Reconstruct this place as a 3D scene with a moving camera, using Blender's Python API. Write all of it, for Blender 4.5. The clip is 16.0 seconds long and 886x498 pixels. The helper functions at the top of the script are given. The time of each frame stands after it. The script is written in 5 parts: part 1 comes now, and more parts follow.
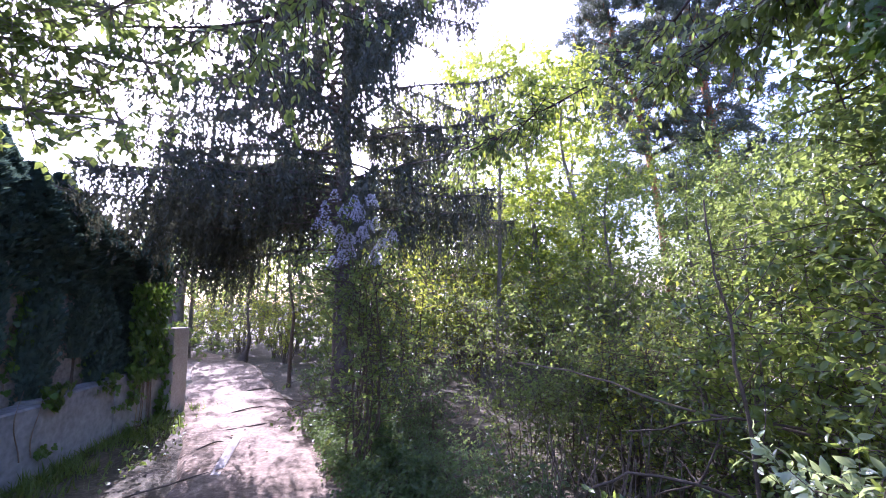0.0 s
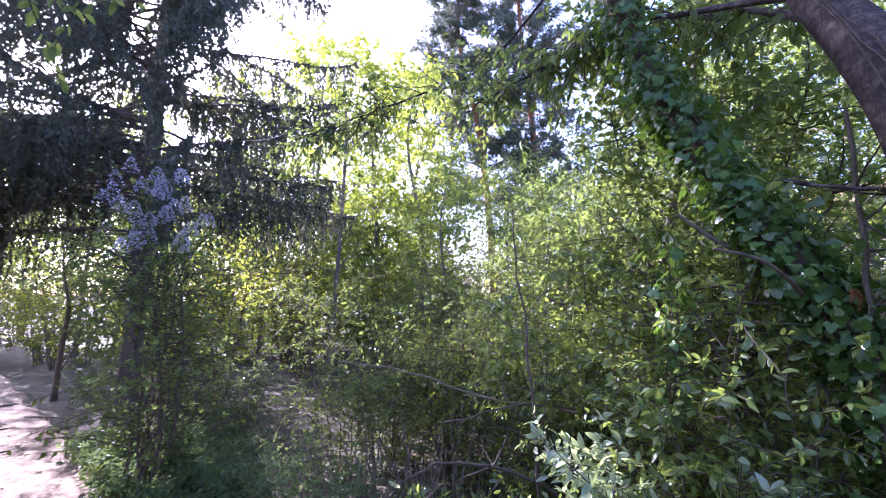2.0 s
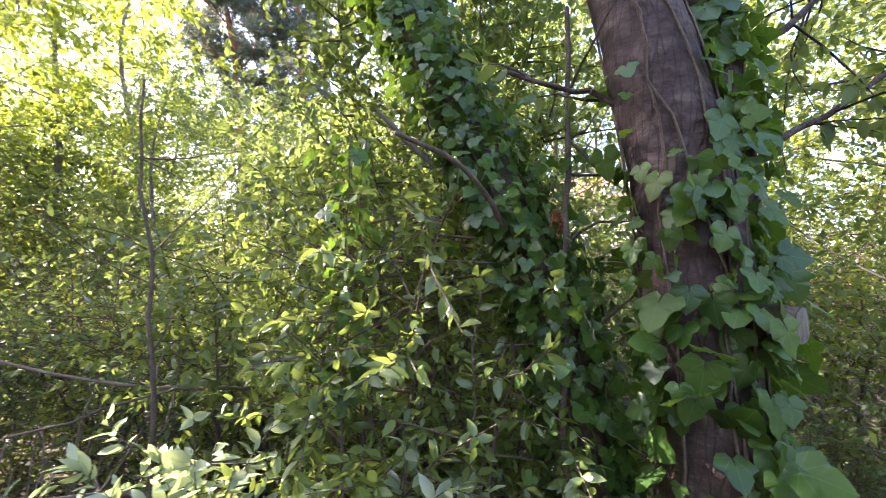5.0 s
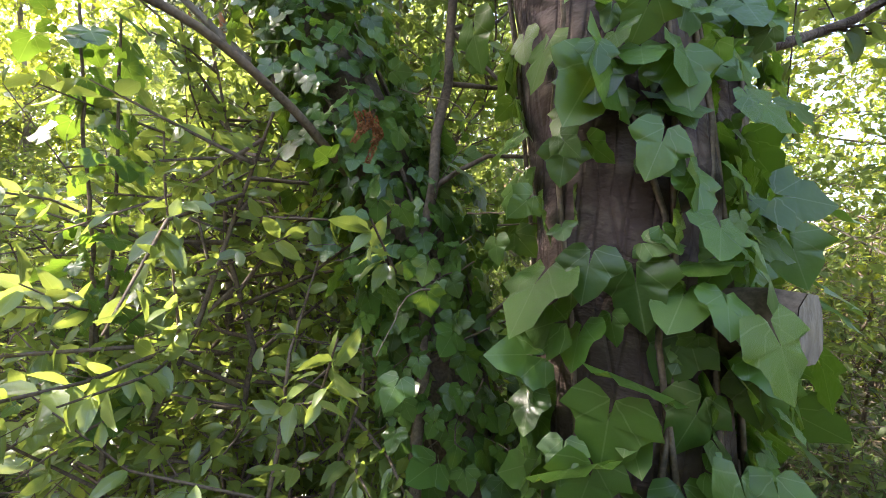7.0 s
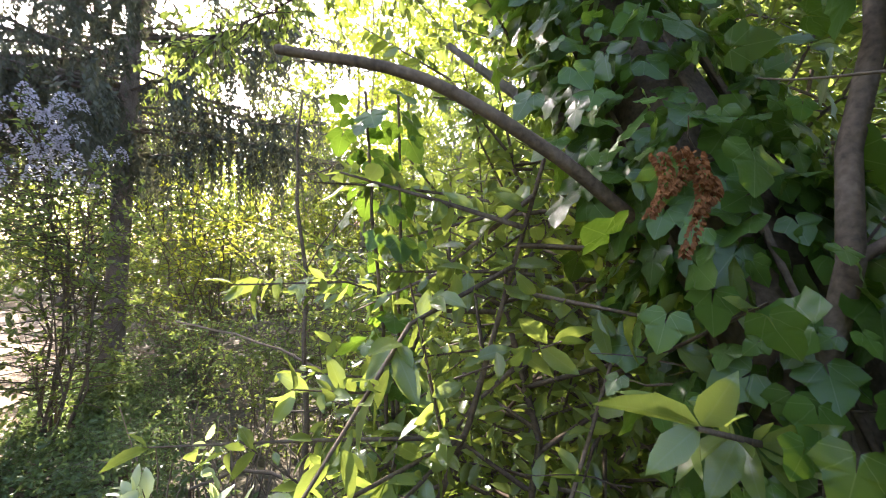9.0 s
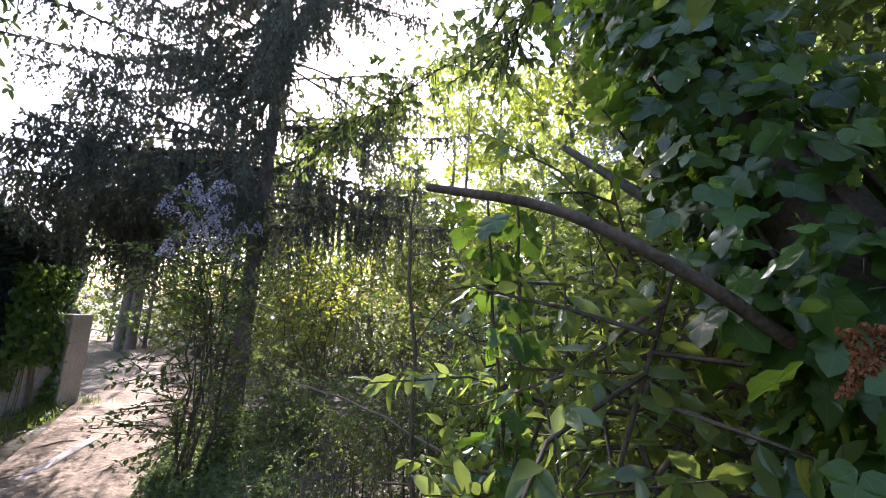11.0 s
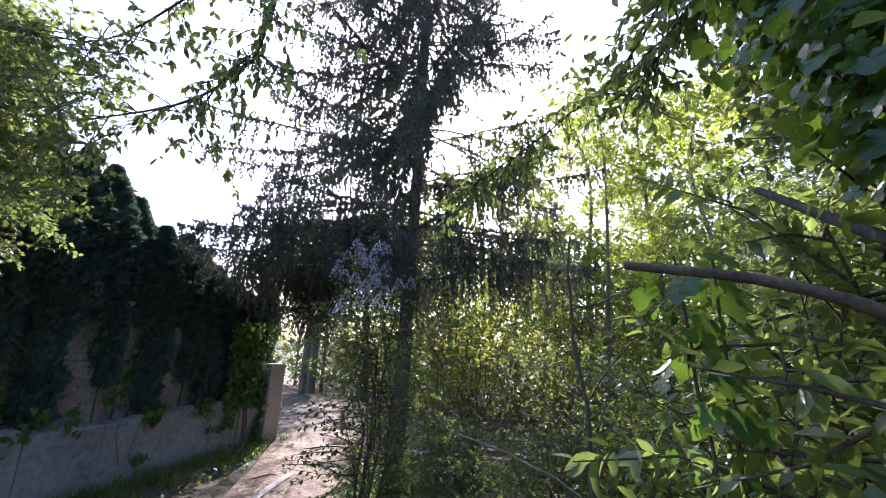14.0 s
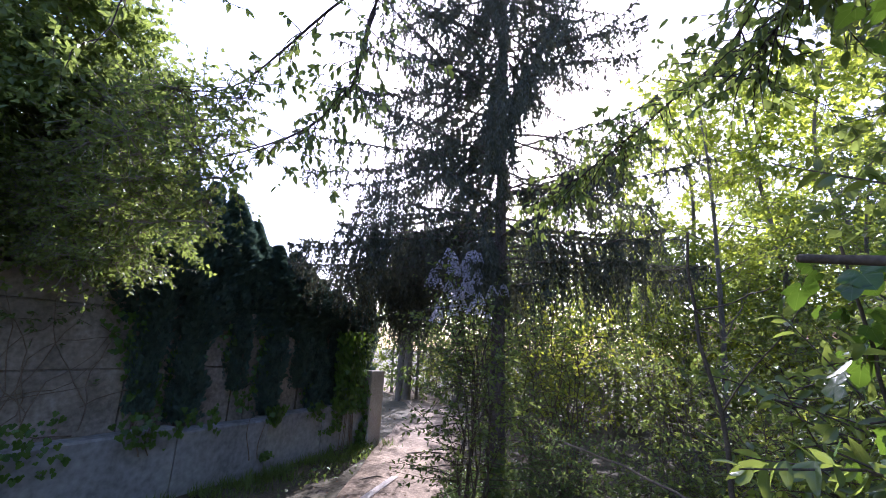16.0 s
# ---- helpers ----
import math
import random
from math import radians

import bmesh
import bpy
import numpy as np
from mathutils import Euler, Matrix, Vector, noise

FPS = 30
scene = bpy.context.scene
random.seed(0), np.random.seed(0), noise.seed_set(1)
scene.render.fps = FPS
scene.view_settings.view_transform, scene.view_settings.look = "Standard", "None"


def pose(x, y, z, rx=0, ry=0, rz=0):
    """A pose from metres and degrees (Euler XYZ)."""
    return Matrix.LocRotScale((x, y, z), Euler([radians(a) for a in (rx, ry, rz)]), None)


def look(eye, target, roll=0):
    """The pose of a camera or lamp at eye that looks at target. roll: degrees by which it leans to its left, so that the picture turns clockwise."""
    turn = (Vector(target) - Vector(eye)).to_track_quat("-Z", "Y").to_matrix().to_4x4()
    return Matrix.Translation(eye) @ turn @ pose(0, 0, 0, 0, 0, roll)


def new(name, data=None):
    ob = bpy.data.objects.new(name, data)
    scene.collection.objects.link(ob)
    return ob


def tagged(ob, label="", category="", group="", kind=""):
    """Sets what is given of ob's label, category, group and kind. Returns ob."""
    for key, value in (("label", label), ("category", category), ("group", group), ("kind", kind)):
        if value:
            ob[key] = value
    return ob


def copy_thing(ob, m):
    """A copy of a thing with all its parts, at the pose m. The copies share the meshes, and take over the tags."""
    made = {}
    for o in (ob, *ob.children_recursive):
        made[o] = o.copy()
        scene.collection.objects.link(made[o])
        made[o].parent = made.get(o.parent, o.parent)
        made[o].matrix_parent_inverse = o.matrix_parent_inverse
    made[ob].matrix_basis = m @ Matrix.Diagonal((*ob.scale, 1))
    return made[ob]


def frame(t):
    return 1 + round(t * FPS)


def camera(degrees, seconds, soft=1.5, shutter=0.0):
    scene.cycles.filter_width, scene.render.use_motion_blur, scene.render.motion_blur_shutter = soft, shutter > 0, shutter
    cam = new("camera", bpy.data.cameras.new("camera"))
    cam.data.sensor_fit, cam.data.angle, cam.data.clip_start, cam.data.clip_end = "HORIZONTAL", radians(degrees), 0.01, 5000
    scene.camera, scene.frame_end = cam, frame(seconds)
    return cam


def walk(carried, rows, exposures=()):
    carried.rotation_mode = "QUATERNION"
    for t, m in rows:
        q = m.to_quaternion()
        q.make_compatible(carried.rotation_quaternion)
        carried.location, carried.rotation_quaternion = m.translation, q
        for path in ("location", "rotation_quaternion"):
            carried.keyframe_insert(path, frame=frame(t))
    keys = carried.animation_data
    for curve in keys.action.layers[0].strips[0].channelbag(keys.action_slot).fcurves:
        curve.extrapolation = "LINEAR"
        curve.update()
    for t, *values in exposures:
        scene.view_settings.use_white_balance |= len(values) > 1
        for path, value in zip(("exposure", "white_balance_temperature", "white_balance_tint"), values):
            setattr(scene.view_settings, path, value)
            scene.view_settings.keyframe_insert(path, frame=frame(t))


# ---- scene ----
# ---- camera and its walk ----
cam = camera(93.2, 16.0, soft=0.9, shutter=0.18)
PATH = [
    (0, (0.267, -0.228, 1.639), 7.09, -0.60, 1.36),
    (0.5, (0.289, -0.236, 1.638), 7.12, -0.50, -1.88),
    (1, (0.308, -0.240, 1.641), 7.12, -0.50, -5.67),
    (1.5, (0.316, -0.263, 1.655), 6.83, -0.00, -12.45),
    (2, (0.378, -0.173, 1.638), 6.69, 0.60, -19.83),
    (2.5, (0.420, -0.069, 1.630), 6.34, 0.30, -27.21),
    (3, (0.490, -0.002, 1.609), 6.08, 0.90, -33.47),
    (3.5, (0.639, 0.058, 1.580), 5.71, 1.30, -37.24),
    (4, (0.809, 0.107, 1.568), 4.79, 1.70, -42.56),
    (4.5, (0.946, 0.146, 1.550), 4.07, 2.20, -46.56),
    (5, (1.061, 0.184, 1.540), 2.98, 2.40, -50.93),
    (5.2, (1.116, 0.190, 1.524), 2.98, 3.10, -53.70),
    (7.3, (1.592, 0.175, 1.509), 0.59, 3.19, -49.17),
    (7.5, (1.601, 0.178, 1.506), 0.88, 2.86, -45.23),
    (8, (1.641, 0.244, 1.518), -0.61, 2.71, -31.21),
    (8.5, (1.687, 0.306, 1.559), -0.54, 2.77, -17.57),
    (9, (1.710, 0.347, 1.610), 1.27, 2.63, -9.29),
    (9.5, (1.689, 0.338, 1.633), 3.18, 2.56, -3.68),
    (9.7, (1.686, 0.335, 1.640), 4.07, 2.63, -2.24),
    (11.8, (1.639, 0.312, 1.678), 10.68, 4.27, 8.22),
    (12, (1.635, 0.315, 1.683), 11.17, 4.22, 9.89),
    (12.5, (1.627, 0.321, 1.697), 11.82, 4.09, 13.89),
    (13, (1.618, 0.297, 1.700), 12.13, 3.59, 16.71),
    (13.5, (1.608, 0.273, 1.704), 12.65, 3.18, 19.53),
    (14, (1.598, 0.269, 1.704), 13.14, 2.82, 22.72),
    (14.5, (1.586, 0.264, 1.703), 13.47, 2.27, 26.53),
    (15, (1.576, 0.260, 1.703), 13.80, 2.31, 29.17),
    (15.5, (1.559, 0.235, 1.697), 13.70, 2.45, 31.48),
    (16, (1.544, 0.210, 1.691), 13.65, 2.70, 34.46),
]


def carried_pose(eye, pitch, lean, yaw):
    return pose(*eye, 0, 0, yaw) @ pose(0, 0, 0, 90 + pitch) @ pose(0, 0, 0, 0, 0, lean)


walk(cam, [(t, carried_pose(e, p, r, w)) for t, e, p, r, w in PATH],
     [(0.0, 2.25, 5150, 45), (2.1, 2.5, 5150, 45), (2.4, 2.6, 6000, 33), (3.5, 2.6, 6000, 33), (5.2, 3.08, 6200, 31), (7.4, 3.3, 6800, 20), (8.4, 3.35, 6800, 20), (9.2, 2.85, 6400, 24),
      (12.0, 1.84, 5650, 29), (16.0, 1.56, 5350, 32)])

# ---- world and sun ----
SUN_AZ, SUN_EL = radians(-25.6), radians(33.4)
world = bpy.data.worlds.new("world")
scene.world = world
world.use_nodes = True
wn = world.node_tree
sky = wn.nodes.new("ShaderNodeTexSky")
sky.sky_type = "NISHITA"
sky.sun_disc = False
sky.sun_elevation = SUN_EL
sky.sun_rotation = SUN_AZ
sky.dust_density = 2.5
sky.air_density = 1.0
wn.links.new(sky.outputs[0], wn.nodes["Background"].inputs[0])
wn.nodes["Background"].inputs[1].default_value = 0.15
sun_data = bpy.data.lights.new("sun", "SUN")
sun_data.energy, sun_data.angle, sun_data.color = 5.0, radians(0.6), (1.0, 0.94, 0.84)
sun_way = Vector((math.sin(SUN_AZ) * math.cos(SUN_EL), math.cos(SUN_AZ) * math.cos(SUN_EL), math.sin(SUN_EL)))
sun = new("sun", sun_data)
sun.matrix_world = look(sun_way * 60, (0, 0, 0))


# ---- materials ----
def base_material(name):
    m = bpy.data.materials.new(name)
    m.use_nodes = True
    return m, m.node_tree.nodes, m.node_tree.links, m.node_tree.nodes["Principled BSDF"]


def leaf_material(name, dark, light, through_colour, share=0.45, rough=0.45, spec=0.4, veins=0):
    """A leaf: varied from leaf to leaf, faintly veined, letting light through."""
    m, n, l, p = base_material(name)
    geo = n.new("ShaderNodeNewGeometry")
    info = n.new("ShaderNodeObjectInfo")
    tex = n.new("ShaderNodeTexNoise")
    tex.inputs["Scale"].default_value = 1.7
    coords = n.new("ShaderNodeTexCoord")
    l.new(coords.outputs["Object"], tex.inputs["Vector"])
    add = n.new("ShaderNodeMath")
    add.operation = "MULTIPLY_ADD"
    l.new(geo.outputs["Random Per Island"], add.inputs[0])
    add.inputs[1].default_value = 0.6
    l.new(tex.outputs["Fac"], add.inputs[2])
    shift = n.new("ShaderNodeMath")
    shift.operation = "MULTIPLY_ADD"
    l.new(info.outputs["Random"], shift.inputs[0])
    shift.inputs[1].default_value = 0.25
    l.new(add.outputs[0], shift.inputs[2])
    ramp = n.new("ShaderNodeValToRGB")
    ramp.color_ramp.elements[0].position, ramp.color_ramp.elements[0].color = 0.35, (*dark, 1)
    ramp.color_ramp.elements[1].position, ramp.color_ramp.elements[1].color = 1.25, (*light, 1)
    l.new(shift.outputs[0], ramp.inputs[0])
    colour = ramp.outputs[0]
    if veins:
        # paler veins: a midrib with side ribs (1) or ribs spread like fingers (2)
        uv = n.new("ShaderNodeUVMap")
        uv.uv_map = "blade"
        xy = n.new("ShaderNodeSeparateXYZ")
        l.new(uv.outputs[0], xy.inputs[0])

        def calc(op, a, b=0.0):
            q = n.new("ShaderNodeMath")
            q.operation = op
            for k, value in enumerate((a, b)):
                if isinstance(value, (int, float)):
                    q.inputs[k].default_value = value
                else:
                    l.new(value, q.inputs[k])
            return q.outputs[0]

        ax = calc("ABSOLUTE", xy.outputs[0])
        if veins == 1:
            rib = calc("LESS_THAN", ax, 0.012)
            side = calc("LESS_THAN", calc("FRACT", calc("MULTIPLY", calc("SUBTRACT", xy.outputs[1], calc("MULTIPLY", ax, 0.9)), 8.0)), 0.12)
            line_at = calc("MAXIMUM", rib, calc("MULTIPLY", side, 0.4))
        else:
            turn = calc("ARCTAN2", ax, calc("ADD", xy.outputs[1], 0.02))
            near = calc("ABSOLUTE", calc("SUBTRACT", calc("FRACT", calc("ADD", calc("DIVIDE", turn, 0.72), 0.5)), 0.5))
            reach = calc("SQRT", calc("ADD", calc("MULTIPLY", ax, ax), calc("MULTIPLY", xy.outputs[1], xy.outputs[1])))
            line_at = calc("LESS_THAN", calc("MULTIPLY", near, calc("MAXIMUM", reach, 0.05)), 0.014)
        pale = n.new("ShaderNodeMix")
        pale.data_type = "RGBA"
        l.new(calc("MULTIPLY", line_at, 0.3), pale.inputs[0])
        l.new(ramp.outputs[0], pale.inputs[6])
        pale.inputs[7].default_value = (0.24, 0.30, 0.14, 1)
        colour = pale.outputs[2]
    l.new(colour, p.inputs["Base Color"])
    p.inputs["Roughness"].default_value = rough
    p.inputs["Specular IOR Level"].default_value = spec
    fine = n.new("ShaderNodeTexNoise")
    fine.inputs["Scale"].default_value = 90
    l.new(coords.outputs["Object"], fine.inputs["Vector"])
    bump = n.new("ShaderNodeBump")
    bump.inputs["Strength"].default_value = 0.25
    bump.inputs["Distance"].default_value = 0.004
    l.new(fine.outputs["Fac"], bump.inputs["Height"])
    l.new(bump.outputs[0], p.inputs["Normal"])
    tr = n.new("ShaderNodeBsdfTranslucent")
    tint = n.new("ShaderNodeMix")
    tint.data_type = "RGBA"
    l.new(geo.outputs["Random Per Island"], tint.inputs[0])
    tint.inputs[6].default_value = (*[c * 0.7 for c in through_colour], 1)
    tint.inputs[7].default_value = (*through_colour, 1)
    l.new(tint.outputs[2], tr.inputs["Color"])
    mix = n.new("ShaderNodeMixShader")
    mix.inputs[0].default_value = share
    l.new(p.outputs[0], mix.inputs[1])
    l.new(tr.outputs[0], mix.inputs[2])
    l.new(mix.outputs[0], n["Material Output"].inputs[0])
    return m


def rough_material(name, a, b, scale=6.0, rough=0.9, bump=0.4, depth=0.02, stretch=(1, 1, 1), c=None):
    """A rough surface (bark, earth, masonry): two scales of noise, stains and relief."""
    m, n, l, p = base_material(name)
    coords = n.new("ShaderNodeTexCoord")
    mp = n.new("ShaderNodeMapping")
    mp.inputs["Scale"].default_value = stretch
    l.new(coords.outputs["Object"], mp.inputs[0])
    big = n.new("ShaderNodeTexNoise")
    big.inputs["Scale"].default_value, big.inputs["Detail"].default_value = scale, 6
    small = n.new("ShaderNodeTexNoise")
    small.inputs["Scale"].default_value, small.inputs["Detail"].default_value = scale * 9, 4
    for t in (big, small):
        l.new(mp.outputs[0], t.inputs["Vector"])
    ramp = n.new("ShaderNodeValToRGB")
    ramp.color_ramp.elements[0].position, ramp.color_ramp.elements[0].color = 0.34, (*a, 1)
    ramp.color_ramp.elements[1].position, ramp.color_ramp.elements[1].color = 0.66, (*b, 1)
    if c:
        e = ramp.color_ramp.elements.new(0.5)
        e.color = (*c, 1)
    mix = n.new("ShaderNodeMath")
    mix.operation = "MULTIPLY_ADD"
    l.new(small.outputs["Fac"], mix.inputs[0])
    mix.inputs[1].default_value = 0.5
    half = n.new("ShaderNodeMath")
    half.operation = "MULTIPLY"
    half.inputs[1].default_value = 0.5
    l.new(big.outputs["Fac"], half.inputs[0])
    l.new(half.outputs[0], mix.inputs[2])
    l.new(mix.outputs[0], ramp.inputs[0])
    l.new(ramp.outputs[0], p.inputs["Base Color"])
    p.inputs["Roughness"].default_value = rough
    p.inputs["Specular IOR Level"].default_value = 0.2
    bp = n.new("ShaderNodeBump")
    bp.inputs["Strength"].default_value, bp.inputs["Distance"].default_value = bump, depth
    l.new(mix.outputs[0], bp.inputs["Height"])
    l.new(bp.outputs[0], p.inputs["Normal"])
    return m


def ringed_bark(name):
    """Cherry bark: horizontal bands of corky rings, pale and dark, over a brown ground."""
    m, n, l, p = base_material(name)
    coords = n.new("ShaderNodeTexCoord")
    mp = n.new("ShaderNodeMapping")
    mp.inputs["Scale"].default_value = (0.6, 0.6, 1.0)
    l.new(coords.outputs["Object"], mp.inputs[0])
    wave = n.new("ShaderNodeTexWave")
    wave.bands_direction = "Z"
    for key, value in (("Scale", 8.0), ("Distortion", 14.0), ("Detail", 5.0), ("Detail Scale", 1.6), ("Detail Roughness", 0.7)):
        wave.inputs[key].default_value = value
    grain = n.new("ShaderNodeTexNoise")
    grain.inputs["Scale"].default_value, grain.inputs["Detail"].default_value = 26, 6
    for t in (wave, grain):
        l.new(mp.outputs[0], t.inputs["Vector"])
    part_wave = n.new("ShaderNodeMath")
    part_wave.operation = "MULTIPLY"
    part_wave.inputs[1].default_value = 0.08
    l.new(wave.outputs["Fac"], part_wave.inputs[0])
    mix = n.new("ShaderNodeMath")
    mix.operation = "MULTIPLY_ADD"
    l.new(grain.outputs["Fac"], mix.inputs[0])
    mix.inputs[1].default_value = 0.95
    l.new(part_wave.outputs[0], mix.inputs[2])
    # upright fissures between corky plates
    long = n.new("ShaderNodeMapping")
    long.inputs["Scale"].default_value = (1.0, 1.0, 0.2)
    l.new(coords.outputs["Object"], long.inputs[0])
    plates = n.new("ShaderNodeTexVoronoi")
    plates.feature = "DISTANCE_TO_EDGE"
    plates.inputs["Scale"].default_value = 55
    l.new(long.outputs[0], plates.inputs["Vector"])
    deep = n.new("ShaderNodeMapRange")
    deep.inputs["From Max"].default_value = 0.12
    deep.inputs["To Min"].default_value = -0.12
    deep.inputs["To Max"].default_value = 0.0
    l.new(plates.outputs["Distance"], deep.inputs["Value"])
    cracked = n.new("ShaderNodeMath")
    cracked.operation = "ADD"
    l.new(mix.outputs[0], cracked.inputs[0])
    l.new(deep.outputs[0], cracked.inputs[1])
    mix = cracked
    ramp = n.new("ShaderNodeValToRGB")
    ramp.color_ramp.elements[0].position, ramp.color_ramp.elements[0].color = 0.3, (0.038, 0.024, 0.019, 1)
    ramp.color_ramp.elements[1].position, ramp.color_ramp.elements[1].color = 0.75, (0.135, 0.105, 0.086, 1)
    mid = ramp.color_ramp.elements.new(0.5)
    mid.color = (0.060, 0.042, 0.034, 1)
    l.new(mix.outputs[0], ramp.inputs[0])
    l.new(ramp.outputs[0], p.inputs["Base Color"])
    p.inputs["Roughness"].default_value = 0.8
    p.inputs["Specular IOR Level"].default_value = 0.25
    bp = n.new("ShaderNodeBump")
    bp.inputs["Strength"].default_value, bp.inputs["Distance"].default_value = 0.9, 0.015
    l.new(mix.outputs[0], bp.inputs["Height"])
    l.new(bp.outputs[0], p.inputs["Normal"])
    return m


BARK_CHERRY = ringed_bark("cherry_bark")
LEAF_SHRUB = leaf_material("shrub_leaf", (0.03, 0.06, 0.018), (0.13, 0.175, 0.05), (0.31, 0.39, 0.07), 0.48)
LEAF_DARK = leaf_material("dark_shrub_leaf", (0.025, 0.05, 0.018), (0.10, 0.15, 0.05), (0.20, 0.28, 0.07), 0.45)
LEAF_LIGHT = leaf_material("young_tree_leaf", (0.08, 0.13, 0.018), (0.15, 0.21, 0.03), (0.48, 0.55, 0.05), 0.58)
LEAF_YELLOW = leaf_material("spring_yellow_leaf", (0.09, 0.13, 0.018), (0.16, 0.20, 0.03), (0.49, 0.53, 0.05), 0.56)
LEAF_LAUREL = leaf_material("glossy_leaf", (0.04, 0.08, 0.016), (0.15, 0.21, 0.06), (0.38, 0.47, 0.07), 0.46, 0.26, 0.7, 1)
# paler version of the glossy leaf: sunlight and glints put into the colour
LEAF_SUNLIT = leaf_material("sunlit_glossy_leaf", (0.14, 0.19, 0.10), (0.30, 0.36, 0.22), (0.52, 0.62, 0.20), 0.42, 0.2, 0.9, 1)
LEAF_IVY = leaf_material("ivy_leaf", (0.010, 0.028, 0.008), (0.058, 0.125, 0.022), (0.23, 0.39, 0.03), 0.32, 0.3, 0.4, 2)
NEEDLE_SPRUCE = leaf_material("spruce_needle", (0.045, 0.055, 0.042), (0.095, 0.10, 0.07), (0.11, 0.115, 0.06), 0.25, 0.6, 0.2)
NEEDLE_PINE = leaf_material("pine_needle", (0.07, 0.09, 0.07), (0.14, 0.165, 0.125), (0.19, 0.21, 0.13), 0.3, 0.6, 0.2)
NEEDLE_THUJA = leaf_material("thuja_spray", (0.03, 0.065, 0.05), (0.10, 0.155, 0.12), (0.09, 0.14, 0.09), 0.28, 0.6, 0.2)
GRASS = leaf_material("grass_blade", (0.06, 0.10, 0.02), (0.13, 0.18, 0.04), (0.22, 0.30, 0.05), 0.4)
DRY_LEAF = leaf_material("dry_leaf", (0.10, 0.06, 0.03), (0.22, 0.15, 0.08), (0.2, 0.12, 0.05), 0.25, 0.8, 0.1)
LILAC = leaf_material("lilac_flower", (0.38, 0.36, 0.42), (0.56, 0.54, 0.60), (0.46, 0.43, 0.51), 0.4, 0.7, 0.1)
CATKIN = leaf_material("dried_catkin", (0.13, 0.055, 0.022), (0.27, 0.12, 0.045), (0.2, 0.09, 0.03), 0.3, 0.8, 0.1)
BARK_SPRUCE = rough_material("spruce_bark", (0.07, 0.055, 0.045), (0.20, 0.165, 0.14), 14, bump=0.8, stretch=(1, 1, 0.4))
BARK_PINE = rough_material("pine_bark", (0.20, 0.085, 0.04), (0.42, 0.20, 0.10), 7, bump=0.7, stretch=(1, 1, 0.5))
BARK_TWIG = rough_material("twig_bark", (0.06, 0.045, 0.03), (0.17, 0.13, 0.09), 20, bump=0.4, depth=0.005)
BARK_GREY = rough_material("grey_bark", (0.10, 0.085, 0.065), (0.26, 0.22, 0.17), 10, bump=0.6, stretch=(1, 1, 0.5))
DEAD_WOOD = rough_material("dead_wood", (0.11, 0.08, 0.055), (0.28, 0.215, 0.15), 16, bump=0.4, depth=0.006, stretch=(1, 1, 0.5))
CUT_WOOD = rough_material("cut_wood", (0.30, 0.23, 0.15), (0.50, 0.42, 0.30), 18, bump=0.3, depth=0.004)
EARTH = rough_material("woodland_soil", (0.05, 0.038, 0.026), (0.15, 0.115, 0.075), 3.0, bump=0.9, depth=0.03, c=(0.085, 0.075, 0.04))
PATH_EARTH = rough_material("path_earth", (0.11, 0.076, 0.045), (0.35, 0.265, 0.17), 2.2, bump=1.0, depth=0.035, c=(0.205, 0.15, 0.092))
CONCRETE = rough_material("weathered_concrete", (0.17, 0.165, 0.155), (0.38, 0.37, 0.34), 1.6, bump=0.4, depth=0.008, c=(0.28, 0.275, 0.255))
RENDERED = rough_material("old_render", (0.16, 0.135, 0.10), (0.40, 0.35, 0.28), 2.4, bump=0.7, depth=0.02, c=(0.27, 0.23, 0.18))
BRICKISH = rough_material("reddish_masonry", (0.16, 0.085, 0.06), (0.33, 0.20, 0.15), 5, bump=0.6)
STONE = rough_material("pale_stone", (0.30, 0.26, 0.21), (0.48, 0.43, 0.36), 4, bump=0.5)
PLASTER = rough_material("house_plaster", (0.62, 0.60, 0.56), (0.76, 0.74, 0.70), 3, bump=0.15)
ROOF = rough_material("roof_tiles", (0.20, 0.09, 0.06), (0.34, 0.17, 0.11), 8, bump=0.5)
PANE = rough_material("dark_window", (0.05, 0.06, 0.07), (0.10, 0.11, 0.12), 3, 0.1, 0.0)
FRAME_WHITE = rough_material("white_frame", (0.7, 0.7, 0.68), (0.8, 0.8, 0.78), 5, 0.5, 0.05)

# ---- builders ----
rng = np.random.default_rng(11)


def mesh_from(name, verts, faces, material, smooth=True, outline=None):
    """One mesh out of a vertex array and faces that all have as many corners."""
    verts, faces = np.asarray(verts, np.float32), np.asarray(faces, np.int32)
    me = bpy.data.meshes.new(name)
    k = faces.shape[1]
    me.vertices.add(len(verts))
    me.vertices.foreach_set("co", verts.ravel())
    me.loops.add(faces.size)
    me.loops.foreach_set("vertex_index", faces.ravel())
    me.polygons.add(len(faces))
    me.polygons.foreach_set("loop_start", np.arange(0, faces.size, k, dtype=np.int32))
    me.polygons.foreach_set("use_smooth", np.full(len(faces), smooth))
    me.update(calc_edges=True)
    if outline is not None:
        uv = np.asarray(outline, np.float32)[faces.ravel() % len(outline), :2]
        me.uv_layers.new(name="blade").data.foreach_set("uv", np.ascontiguousarray(uv).ravel())
    me.materials.append(material)
    return me


def piece(name, me, parent=None, label=""):
    ob = new(name, me)
    if parent is not None:
        ob.parent = parent
    return tagged(ob, label) if label else ob


